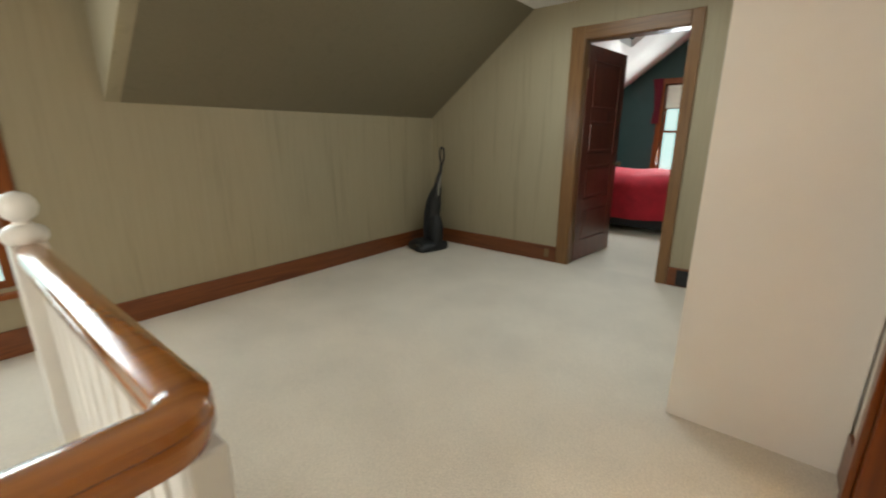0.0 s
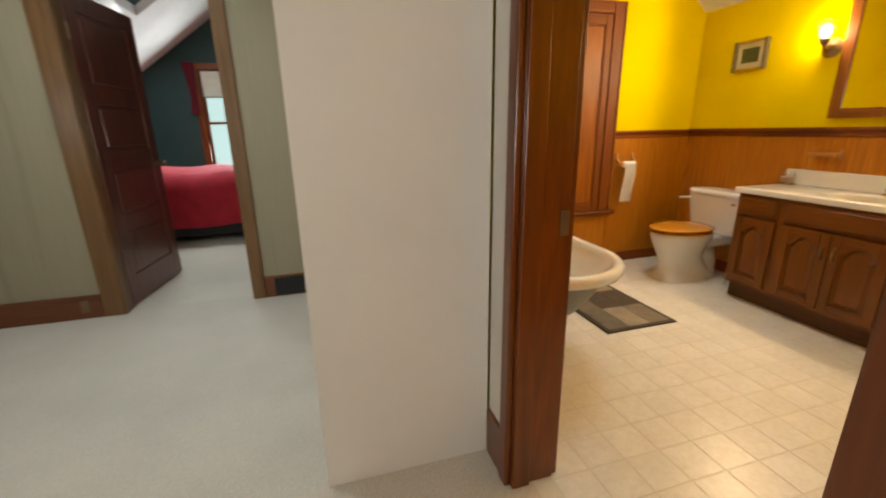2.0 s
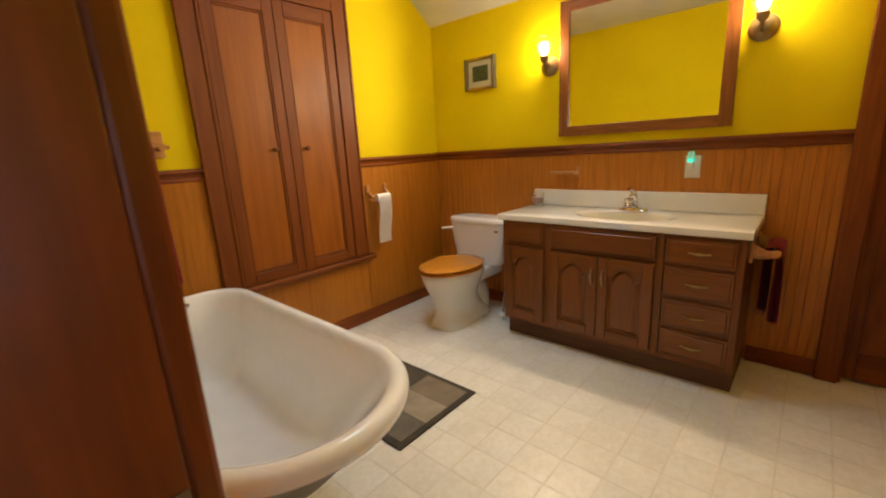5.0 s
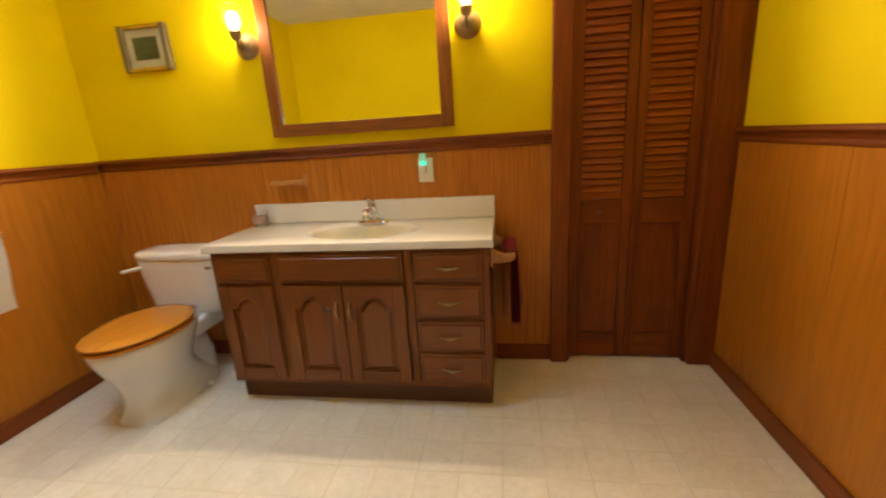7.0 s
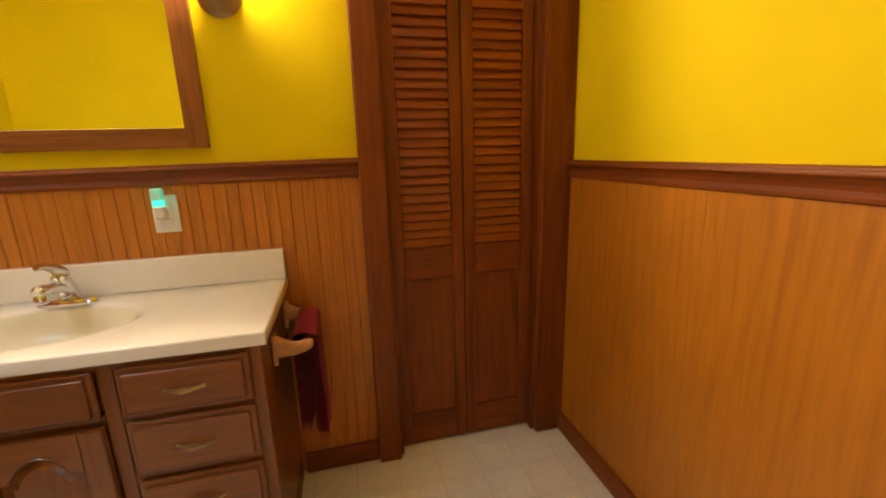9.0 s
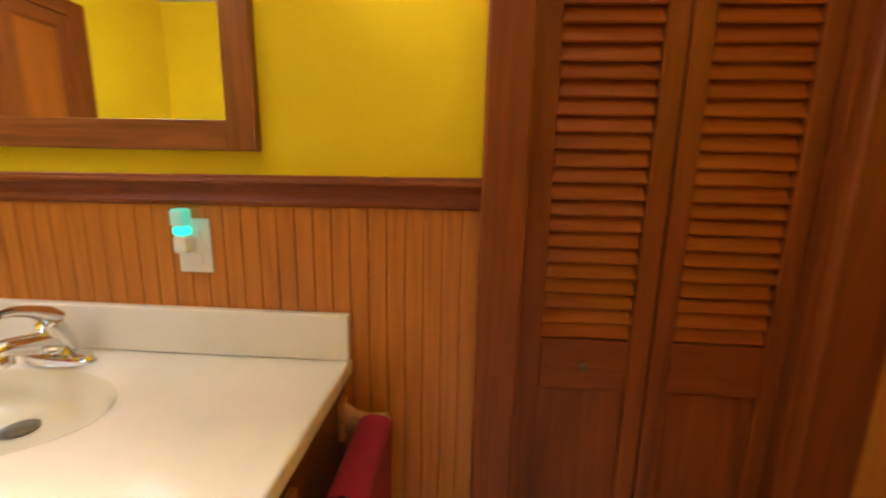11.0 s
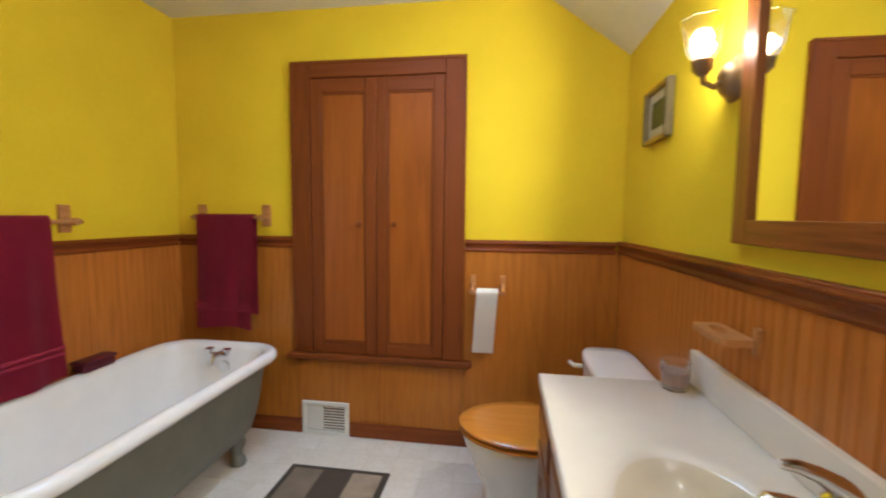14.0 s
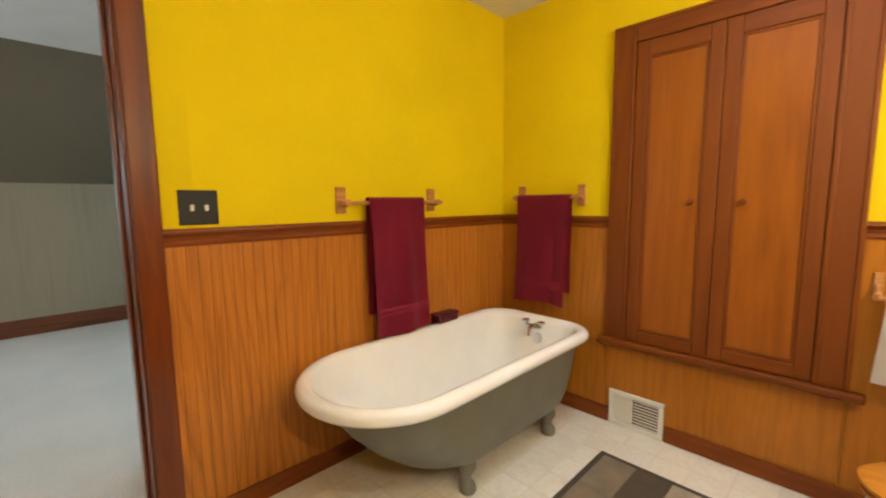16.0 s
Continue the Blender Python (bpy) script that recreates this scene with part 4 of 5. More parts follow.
loft(bm, [oval(0.995, H1 - 0.010), oval(0.96, H1 - 0.018, shift=0.002), oval(0.91, H1 - 0.032, shift=0.006), oval(0.83, H1 - 0.054, shift=0.014), oval(0.68, H1 - 0.076, shift=0.028), oval(0.45, H1 - 0.090, shift=0.048), oval(0.15, H1 - 0.097, shift=0.066)], False, True)
part("basin", bm, BASIN, top, "slightly yellowed oval basin", True)
part("backsplash", solid(TDX - 0.022, TDX, 0.001, TWY - 0.001, H1 + 0.0003, H1 + 0.102, bev=0.004), MARBLE, top)
drain = part("drain", lathe(bmesh.new(), [(0.030, 0.0), (0.031, 0.003), (0.023, 0.002), (0.021, 0.007), (0.004, 0.009)], 20, (CX + 0.070, CYY, H1 - 0.0962)), STEEL, top, "dull metal pop-up drain", True)

fa = thing("faucet", 3.425, 2.44, 0.7385 + H1, "chrome single-lever basin faucet on a wide base", "faucet")
bm = bmesh.new()
loft(bm, [[(0.028 * s * math.cos(t), 0.078 * s * math.sin(t), z) for t in (2 * math.pi * i / 28 for i in range(28))] for s, z in ((1, 0.0003), (1, 0.008), (0.92, 0.016), (0.5, 0.022))])
part("base", bm, CHROME, fa, "", True)
part("body", tube(bmesh.new(), [(0.010, 0, 0.014), (0.004, 0, 0.045), (-0.006, 0, 0.070), (-0.010, 0, 0.086), (-0.012, 0, 0.094)], [0.027, 0.025, 0.024, 0.021, 0.010], 20), CHROME, fa, "", True)
part("spout", tube(bmesh.new(), [(0.0, 0, 0.040), (-0.04, 0, 0.054), (-0.085, 0, 0.066), (-0.105, 0, 0.068), (-0.114, 0, 0.066)], [0.022, 0.021, 0.018, 0.017, 0.010], 16), CHROME, fa, "", True)
part("aerator", lathe(bmesh.new(), [(0.013, 0.062), (0.0165, 0.054), (0.0165, 0.038), (0.012, 0.035)], 16, (-0.100, 0, 0)), CHROME, fa, "", True)
lev = part("lever", tube(bmesh.new(), [(0.006, 0, 0.088), (-0.012, 0, 0.104), (-0.040, 0, 0.120), (-0.070, 0, 0.130), (-0.092, 0, 0.131)], [0.018, 0.017, 0.012, 0.010, 0.007], 14), CHROME, fa, "", True)
part("index_dot", lathe(bmesh.new(), [(0.005, 0.0), (0.005, -0.002), (0.001, -0.003)], 12, (-0.0105, 0, 0.1085), "x"), BLACKPLASTIC, lev)

cup2 = thing("tumbler", 3.42, 3.035, 0.7385 + H1 + 0.0004, "small clear glass tumbler with a pinkish pattern on the vanity", "glass")
part("glass", lathe(bmesh.new(), [(0.033, 0), (0.040, 0.084), (0.0375, 0.084), (0.031, 0.006), (0.001, 0.005)], 24), GLASS, cup2, "", True)
part("label_band", lathe(bmesh.new(), [(0.0346, 0.018), (0.0356, 0.018), (0.0386, 0.054), (0.0376, 0.054)], 24), plain("dusty_pink", (0.38, 0.25, 0.21), 0.5), cup2, "dusty pink printed band", True)

# soap shelf on the wainscot
sd = thing("soap_shelf", BX1 - WT - 0.001, 2.80, 0.985, "light wooden soap shelf on the wainscot", "soap shelf")
part("plate", solid(-0.014, 0, -0.012, 0.012, -0.03, 0.035, bev=0.003), PEGWOOD, sd)
bm = bmesh.new()
out, hole = [], []
for i in range(40):
    a = 2 * math.pi * i / 40
    c, sn = math.cos(a), math.sin(a)
    k = (abs(c) ** 8 + abs(sn) ** 8) ** (-1 / 8)
    out.append((-0.050 + 0.036 * c * k, 0.069 + 0.081 * sn * k))
    hole.append((-0.050 + 0.015 * c, 0.080 + 0.040 * sn))
loops = [[(x, y, -0.008) for x, y in hole], [(x, y, -0.008) for x, y in out], [(x, y, 0.009) for x, y in out], [(x, y, 0.009) for x, y in hole]]
loft(bm, loops + loops[:1], False, False)
part("tray", bm, PEGWOOD, sd, "wooden tray with an oval hole")

# outlet with night light
ou = thing("wall_outlet", BX1 - WT - 0.001, 2.176, 0.953, "ivory wall outlet plate above the vanity", "outlet")
part("plate", solid(-0.006, 0, -0.036, 0.036, 0, 0.115, bev=0.003), WHITEPLASTIC, ou)
for z in (0.030, 0.078):
    part("socket", solid(-0.0085, -0.0062, -0.016, 0.016, z - 0.013, z + 0.013, bev=0.002), WHITEPLASTIC, ou)
nl = thing("night_light", BX1 - WT - 0.0105, 2.183, 1.018, "plug-in night light glowing cyan in the outlet", "night light")
part("body", solid(-0.032, 0, -0.015, 0.015, -0.018, 0.018, bev=0.006), WHITEPLASTIC, nl, "white plastic plug body")
part("bulb", solid(-0.030, -0.008, -0.015, 0.015, 0.0185, 0.036, bev=0.005), CYAN, nl, "glowing cyan lens")
shade = part("shade", solid(-0.034, -0.005, -0.014, 0.014, 0.0365, 0.072, bev=0.005), glow("glowing_ribbed_plastic", (0.12, 0.62, 0.46), 0.55), nl, "pale ribbed plastic shade")
for i in range(5):
    part("rib", solid(-0.036, -0.0345, -0.012, 0.012, 0.040 + i * 0.0062, 0.0428 + i * 0.0062), WHITEPLASTIC, shade)

# towel ring at the end of the vanity with a hand towel
tr = thing("vanity_towel_bar", 3.20, VY0 - 0.001, 0.655, "light wooden towel bar on the side of the vanity", "towel bar")
for xx in (0.0, 0.262):
    part("plate", solid(xx - 0.018, xx + 0.018, -0.013, -0.0005, -0.045, 0.045, bev=0.003), PEGWOOD, tr)
    # bracket that tapers outward and sweeps up to a rounded tip
    bm = bmesh.new()
    loft(bm, [[(xx + hw * math.cos(2 * math.pi * i / 14), yy, zz + hh * math.sin(2 * math.pi * i / 14)) for i in range(14)] for yy, zz, hw, hh in ((-0.0125, 0.004, 0.014, 0.034), (-0.035, -0.002, 0.013, 0.026), (-0.060, -0.006, 0.012, 0.020), (-0.085, -0.002, 0.013, 0.018), (-0.100, 0.003, 0.012, 0.016), (-0.108, 0.005, 0.006, 0.008))])
    part("arm", bm, PEGWOOD, tr, "", True)
part("rod", tube(bmesh.new(), [(0.010, -0.082, 0), (0.252, -0.082, 0)], 0.008), PEGWOOD, tr, "", True)
towel(3.335, VY0 - 0.083, 0.663, 0.215, 0.35, 0.32, 0, "burgundy hand towel hanging beside the vanity", 8, name="hand_towel", spread=0.034, layers=4)

# ---------------------------------------------------------------- mirror, sconces, picture
MY0, MY1, MZ0, MZ1, FW = 2.027, 2.930, 1.205, 1.967, 0.058
mi = thing("wall_mirror", BX1 - 0.001, MY0, MZ0, "rectangular mirror in a brown oak frame", "mirror")
MW, MH = MY1 - MY0, MZ1 - MZ0
part("frame_side", solid(-0.024, 0, 0, FW, 0, MH, bev=0.0015), FRAME_Z, mi)
part("frame_side", solid(-0.024, 0, MW - FW, MW, 0, MH, bev=0.0015), FRAME_Z, mi)
part("frame_rail", solid(-0.0235, 0, FW + 0.0003, MW - FW - 0.0003, 0, FW, bev=0.0015), FRAME_Y, mi)
part("frame_rail", solid(-0.0235, 0, FW + 0.0003, MW - FW - 0.0003, MH - FW, MH, bev=0.0015), FRAME_Y, mi)
part("glass", solid(-0.012, -0.004, FW - 0.004, MW - FW + 0.004, FW - 0.004, MH - FW + 0.004), MIRROR, mi, "silvered mirror glass")


def sconce(y, z):
    s = thing("wall_sconce", BX1 - 0.001, y, z, "lit wall sconce with fluted glass shade and brass bracket", "wall lamp", "sconces beside the mirror")
    part("backplate", lathe(bmesh.new(), [(0.058, 0), (0.060, -0.005), (0.056, -0.010), (0.050, -0.013), (0.046, -0.022), (0.036, -0.034), (0.020, -0.041), (0.006, -0.043)], 24, (0, 0, -0.055), "x"), SCONCEMETAL, s, "domed brass backplate", True)
    part("arm", tube(bmesh.new(), [(-0.03, 0, -0.055), (-0.055, 0, -0.075), (-0.080, 0, -0.062), (-0.085, 0, -0.03)], 0.008), SCONCEMETAL, s, "", True)
    part("fitter", lathe(bmesh.new(), [(0.010, -0.045), (0.024, -0.030), (0.028, -0.008), (0.024, -0.004)], 20, (-0.085, 0, 0)), SCONCEMETAL, s, "", True)
    prof = [(0.024, -0.006), (0.036, 0.012), (0.043, 0.036), (0.046, 0.062), (0.056, 0.094), (0.054, 0.094), (0.043, 0.062), (0.040, 0.036), (0.033, 0.013), (0.021, -0.003)]
    bm = bmesh.new()
    rings = []
    for r, h in prof:
        rings.append([(-0.085 + r * (1 + 0.05 * math.cos(8 * a)) * math.cos(a), r * (1 + 0.05 * math.cos(8 * a)) * math.sin(a), h) for a in (2 * math.pi * i / 48 for i in range(48))])
    loft(bm, rings + rings[:1], False, False)
    g = part("glass_shade", bm, SHADEGLASS, s, "clear fluted glass shade", True)
    g.visible_shadow = False
    b = part("bulb", lathe(bmesh.new(), [(0.010, -0.002), (0.014, 0.006), (0.023, 0.020), (0.025, 0.032), (0.018, 0.048), (0.005, 0.055)], 18, (-0.085, 0, 0)), BULB, s, "glowing bulb", True)
    b.visible_shadow = False
    return s


for sy, sz in SCONCES:
    sconce(sy, sz - 0.02)

pic = thing("framed_picture", BX1 - 0.001, 3.40, 1.561, "small framed dark green picture with a pale mat", "picture")
PW, PH = 0.262, 0.212
for z0, z1 in ((0, 0.018), (PH - 0.018, PH)):
    part("frame", solid(-0.026, 0, 0.0185, PW - 0.0185, z0, z1, bev=0.004), BRASS, pic)
for y0, y1 in ((0, 0.030), (PW - 0.030, PW)):
    part("frame", solid(-0.028, 0, y0, y1, 0, PH, bev=0.006), plain("olive_grey_frame", (0.17, 0.135, 0.060), 0.75), pic)
part("mat", solid(-0.010, -0.004, 0.030, PW - 0.030, 0.0185, PH - 0.0185), plain("pale_mat_board", (0.58, 0.55, 0.42), 0.8), pic)
part("image", solid(-0.0125, -0.0105, 0.065, PW - 0.065, 0.055, PH - 0.055), plain("dark_green_print", (0.06, 0.085, 0.035), 0.5, vary=0.5, scale=40), pic)

# ---------------------------------------------------------------- toilet
to = thing("toilet", 3.49, 3.452, 0, "white porcelain toilet with a varnished wooden seat, lid closed", "toilet")


def egg(cx, rx_front, rx_back, ry, z, n=40):
    pts = []
    for i in range(n):
        a = 2 * math.pi * i / n
        c, s = math.cos(a), math.sin(a)
        pts.append((cx + (rx_back if c > 0 else rx_front) * c, ry * s, z))
    return pts




def foot_ring(x0, x1, ry, z, p=3.2, n=40):
    """Plan outline between an ellipse and a rectangle."""
    pts = []
    for i in range(n):
        a = 2 * math.pi * i / n
        c, sn = math.cos(a), math.sin(a)
        k = (abs(c) ** p + abs(sn) ** p) ** (-1 / p)
        pts.append(((x0 + x1) / 2 + (x1 - x0) / 2 * c * k, ry * sn * k, z))
    return pts


bm = bmesh.new()
loft(bm, [foot_ring(-0.640, -0.16, 0.118, 0.0, 4.5), foot_ring(-0.640, -0.16, 0.118, 0.022, 4.5), foot_ring(-0.632, -0.165, 0.110, 0.036, 4.0), foot_ring(-0.622, -0.20, 0.098, 0.075, 3.2), foot_ring(-0.622, -0.25, 0.096, 0.125, 2.8), foot_ring(-0.636, -0.28, 0.112, 0.18, 2.5), foot_ring(-0.662, -0.28, 0.138, 0.235, 2.3), foot_ring(-0.690, -0.26, 0.160, 0.29, 2.2), foot_ring(-0.708, -0.235, 0.175, 0.335, 2.15), foot_ring(-0.716, -0.225, 0.181, 0.362, 2.1), foot_ring(-0.716, -0.225, 0.181, 0.381, 2.1), foot_ring(-0.710, -0.230, 0.176, 0.388, 2.1)])
part("bowl", bm, PORCELAIN, to, "", True)
part("trapway", tube(bmesh.new(), [(-0.40, 0, 0.20), (-0.30, 0, 0.235), (-0.22, 0, 0.20), (-0.19, 0, 0.13), (-0.20, 0, 0.05), (-0.20, 0, 0.012)], [0.07, 0.078, 0.078, 0.076, 0.080, 0.085], 20), PORCELAIN, to, "", True)
part("bowl_shelf", solid(-0.30, -0.02, -0.112, 0.112, 0.255, 0.352, bev=0.03, seg=4), PORCELAIN, to, "", True)


def tank_ring(sx, sy, z, n=44, p=7.0):
    pts = []
    for i in range(n):
        a = 2 * math.pi * i / n
        c, sn = math.cos(a), math.sin(a)
        k = (abs(c) ** p + abs(sn) ** p) ** (-1 / p)
        pts.append((-0.11 + 0.104 * sx * c * k, 0.245 * sy * sn * k, z))
    return pts


bm = bmesh.new()
loft(bm, [tank_ring(0.80, 0.70, 0.352), tank_ring(0.87, 0.76, 0.356), tank_ring(0.91, 0.80, 0.370), tank_ring(0.94, 0.845, 0.42), tank_ring(0.965, 0.90, 0.50), tank_ring(0.985, 0.96, 0.58), tank_ring(1.0, 0.985, 0.641)])
part("tank", bm, PORCELAIN, to, "", True)
bm = bmesh.new()
loft(bm, [tank_ring(1.04, 1.015, 0.6415, p=5.0), tank_ring(1.08, 1.04, 0.650, p=5.0), tank_ring(1.08, 1.04, 0.666, p=5.0), tank_ring(1.05, 1.025, 0.676, p=5.0), tank_ring(0.97, 0.985, 0.682, p=5.0), tank_ring(0.6, 0.7, 0.685, p=5.0)])
part("tank_lid", bm, PORCELAIN, to, "", True)
part("flush_lever", tube(bmesh.new(), [(-0.21, 0.205, 0.605), (-0.245, 0.205, 0.607), (-0.252, 0.245, 0.602), (-0.250, 0.272, 0.596)], [0.010, 0.010, 0.009, 0.011]), PORCELAIN, to, "white flush lever", True)
part("badge", solid(-0.2165, -0.2135, -0.195, -0.165, 0.595, 0.608), BRASS, to, "small dark badge on the tank")
bm = bmesh.new()
loft(bm, [egg(-0.452, 0.272, 0.190, 0.184, 0.3885), egg(-0.452, 0.281, 0.198, 0.193, 0.392), egg(-0.452, 0.281, 0.198, 0.193, 0.399), egg(-0.452, 0.270, 0.190, 0.182, 0.4035)])
part("seat", bm, SEATWOOD, to, "varnished oak seat", True)
bm = bmesh.new()
loft(bm, [egg(-0.452, 0.235, 0.155, 0.148, 0.4038), egg(-0.452, 0.248, 0.168, 0.160, 0.410), egg(-0.452, 0.274, 0.192, 0.184, 0.4115), egg(-0.452, 0.284, 0.200, 0.194, 0.415), egg(-0.452, 0.284, 0.200, 0.194, 0.423), egg(-0.452, 0.272, 0.188, 0.182, 0.431), egg(-0.452, 0.22, 0.15, 0.13, 0.435)])
part("seat_lid", bm, SEATWOOD, to, "varnished honey oak seat lid", True)
for yy in (-0.075, 0.075):
    part("hinge", tube(bmesh.new(), [(-0.248, yy - 0.02, 0.405), (-0.248, yy + 0.02, 0.405)], 0.013), CHROME, to, "", True)
for yy in (-0.1, 0.1):
    part("bolt_cap", lathe(bmesh.new(), [(0.016, 0.0), (0.015, 0.012), (0.006, 0.02)], 12, (-0.30, yy * 1.30, 0.0)), PORCELAIN, to, "", True)

sv = thing("supply_valve", 3.205, 3.18, 0.0005, "small white water supply valve beside the vanity", "water valve")
part("escutcheon", lathe(bmesh.new(), [(0.028, 0), (0.027, 0.006), (0.012, 0.012)], 18), WHITEPLASTIC, sv, "", True)
part("pipe", tube(bmesh.new(), [(0, 0, 0.008), (0, 0, 0.07), (0.02, 0.01, 0.12), (0.12, 0.05, 0.22)], 0.006), CHROME, sv, "", True)
part("handle", lathe(bmesh.new(), [(0.004, 0), (0.016, 0.0), (0.016, -0.012), (0.004, -0.014)], 12, (-0.008, 0, 0.055), "x"), WHITEPLASTIC, sv, "", True)

# toilet paper holder
tp = thing("paper_holder", 2.845, BY1 - WT - 0.001, 0.905, "light wooden toilet paper holder on the wainscot", "paper holder")
for xx in (-0.078, 0.078):
    part("plate", solid(xx - 0.014, xx + 0.014, -0.012, 0, -0.02, 0.05, bev=0.003), PEGWOOD, tp)
    part("arm", tube(bmesh.new(), [(xx, -0.0115, 0.0), (xx, -0.03, -0.02), (xx, -0.062, -0.035)], [0.013, 0.011, 0.015]), PEGWOOD, tp, "", True)
part("roller", tube(bmesh.new(), [(-0.075, -0.062, -0.035), (0.075, -0.062, -0.035)], 0.008), PEGWOOD, tp, "", True)
roll = thing("toilet_paper", 2.845, BY1 - WT - 0.063, 0.870, "white toilet paper roll with a long hanging sheet", "toilet paper")
part("roll", lathe(bmesh.new(), [(0.0095, -0.055), (0.025, -0.055), (0.025, 0.055), (0.0095, 0.055)], 28, (0, 0, 0), "x"), PAPER, roll, "", True)
bm = bmesh.new()
rows = []
for j in range(16):
    zz = -0.31 * j / 15
    yy = -0.0262 - 0.006 * math.sin(j * 0.35)
    rows.append([(xx - 0.0013 * j, yy + 0.002 * math.sin(xx * 60 + j * 0.4), zz) for xx in (-0.054, -0.027, 0, 0.027, 0.054)])
loft(bm, rows, False, False, False)
bmesh.ops.solidify(bm, geom=bm.faces[:], thickness=0.0012)
part("hanging_sheet", bm, PAPER, roll, "", True)

# ---------------------------------------------------------------- bath mat
RX0, RX1, RY0, RY1 = 1.895, 2.40, 2.812, 3.660
rug = thing("bath_mat", RX0, RY0, 0.001, "brown and grey patchwork bath mat with a dark border", "bath mat")
BORDER = cloth("dark_brown_pile", (0.060, 0.045, 0.030), 300)
part("border", solid(0, RX1 - RX0, 0, RY1 - RY0, 0, 0.009, bev=0.003), BORDER, rug)
PATCH = [cloth("mat_patch_%d" % i, c, 300) for i, c in enumerate(((0.43, 0.35, 0.255), (0.090, 0.066, 0.044), (0.27, 0.21, 0.145), (0.19, 0.165, 0.125)))]
nx, ny, g = 3, 3, 0.028
pw, pl = (RX1 - RX0 - 2 * g) / nx, (RY1 - RY0 - 2 * g) / ny
PLAN = ((3, 0, 2), (2, 1, 1), (2, 1, 0))
for j in range(ny):
    for i in range(nx):
        part("patch", solid(g + i * pw + 0.001, g + (i + 1) * pw - 0.001, g + j * pl + 0.001, g + (j + 1) * pl - 0.001, 0.0092, 0.0115, bev=0.001, seg=1), PATCH[PLAN[j][i]], rug)

# ---------------------------------------------------------------- hall: trim, bedroom doorway and door
HB = "reddish brown wooden baseboard along the hall wall"
baseboard("baseboard_hall_west", HX0, HX0 + 0.02, -1.7, HN - 0.02, 0.16, BASE_Y, HB)
baseboard("baseboard_hall_north_a", HX0 + 0.001, -1.127, HN - 0.02, HN - 0.0005, 0.16, BASE_X, HB)
baseboard("baseboard_hall_north_b", -0.108, 0.279, HN - 0.02, HN - 0.0005, 0.16, BASE_X, HB)
hv = thing("baseboard_register", -0.04, HN - 0.021, 0.012, "black air register set in the hall baseboard", "air vent")
part("frame", solid(0, 0.26, -0.008, 0, 0, 0.135, bev=0.003), BLACKPLASTIC, hv)
for i in range(7):
    part("slat", solid(0.015, 0.245, -0.012, -0.0082, 0.016 + i * 0.016, 0.024 + i * 0.016), BLACKPLASTIC, hv)
hk = thing("baseboard_outlet", -1.245, HN - 0.021, 0.045, "dark brown outlet set in the hall baseboard", "outlet")
part("plate", solid(0, 0.05, -0.006, 0, 0, 0.085, bev=0.002), BRONZE, hk)
HC2 = "olive-brown wooden bedroom door casing"
structure("door_casing_bed_west", solid(-1.125, -1.0, HN - 0.022, HN - 0.0005, 0, 2.15, bev=0.005), HALLTRIM, HC2, "door casing")
structure("door_casing_bed_east", solid(-0.198, -0.11, HN - 0.022, HN - 0.0005, 0, 2.15, bev=0.005), HALLTRIM, HC2, "door casing")
structure("door_casing_bed_head", solid(-0.9995, -0.1985, HN - 0.021, HN - 0.0005, 2.04, 2.149, bev=0.005), HALLTRIM_X, HC2, "door casing")
structure("door_jamb_bed_west", solid(-1.019, -0.998, HN, HN + 0.13, 0, 2.036), HALLTRIM, "olive-brown bedroom door jamb", "door jamb")
structure("door_jamb_bed_east", solid(-0.201, -0.181, HN, HN + 0.13, 0, 2.036), HALLTRIM, "olive-brown bedroom door jamb", "door jamb")
structure("door_jamb_bed_head", solid(-0.997, -0.202, HN, HN + 0.13, 2.034, 2.054), HALLTRIM_X, "olive-brown bedroom door head jamb", "door jamb")

door = thing("bedroom_door", -0.994, HN + 0.10, 0.012, "dark reddish brown panelled wooden door standing open", "door", "", 83)
DW, DH, S = 0.785, 2.012, 0.115
part("slab", solid(0, DW, 0.010, 0.026, 0, DH), DOORWOOD, door)
for a, b in ((0, S), (DW - S, DW)):
    part("stile", solid(a, b, 0, 0.036, 0, DH, bev=0.003), DOORWOOD, door)
rails = ((0, 0.20), (0.52, 0.62), (0.94, 1.06), (1.36, 1.46), (DH - 0.12, DH))
for a, b in rails:
    part("rail", solid(S + 0.0005, DW - S - 0.0005, 0.0005, 0.0355, a, b, bev=0.003), DOORWOOD, door)
for (a, b), (c, d) in zip(rails, rails[1:]):
    part("raised_panel", solid(S + 0.03, DW - S - 0.03, 0.004, 0.032, b + 0.03, c - 0.03, bev=0.006), DOORWOOD, door)
for yy, s in ((0.0, -1), (0.036, 1)):
    part("knob", lathe(bmesh.new(), [(0.026, 0), (0.026, s * 0.004), (0.009, s * 0.010), (0.009, s * 0.030), (0.024, s * 0.042), (0.027, s * 0.055), (0.016, s * 0.068)], 20, (DW - 0.06, yy, 0.94), "y"), BRONZE, door, "dark metal knob", True)
for z in (0.2, 1.72):
    part("hinge", tube(bmesh.new(), [(-0.006, -0.004, z), (-0.006, -0.004, z + 0.09)], 0.008), BRONZE, door, "", True)

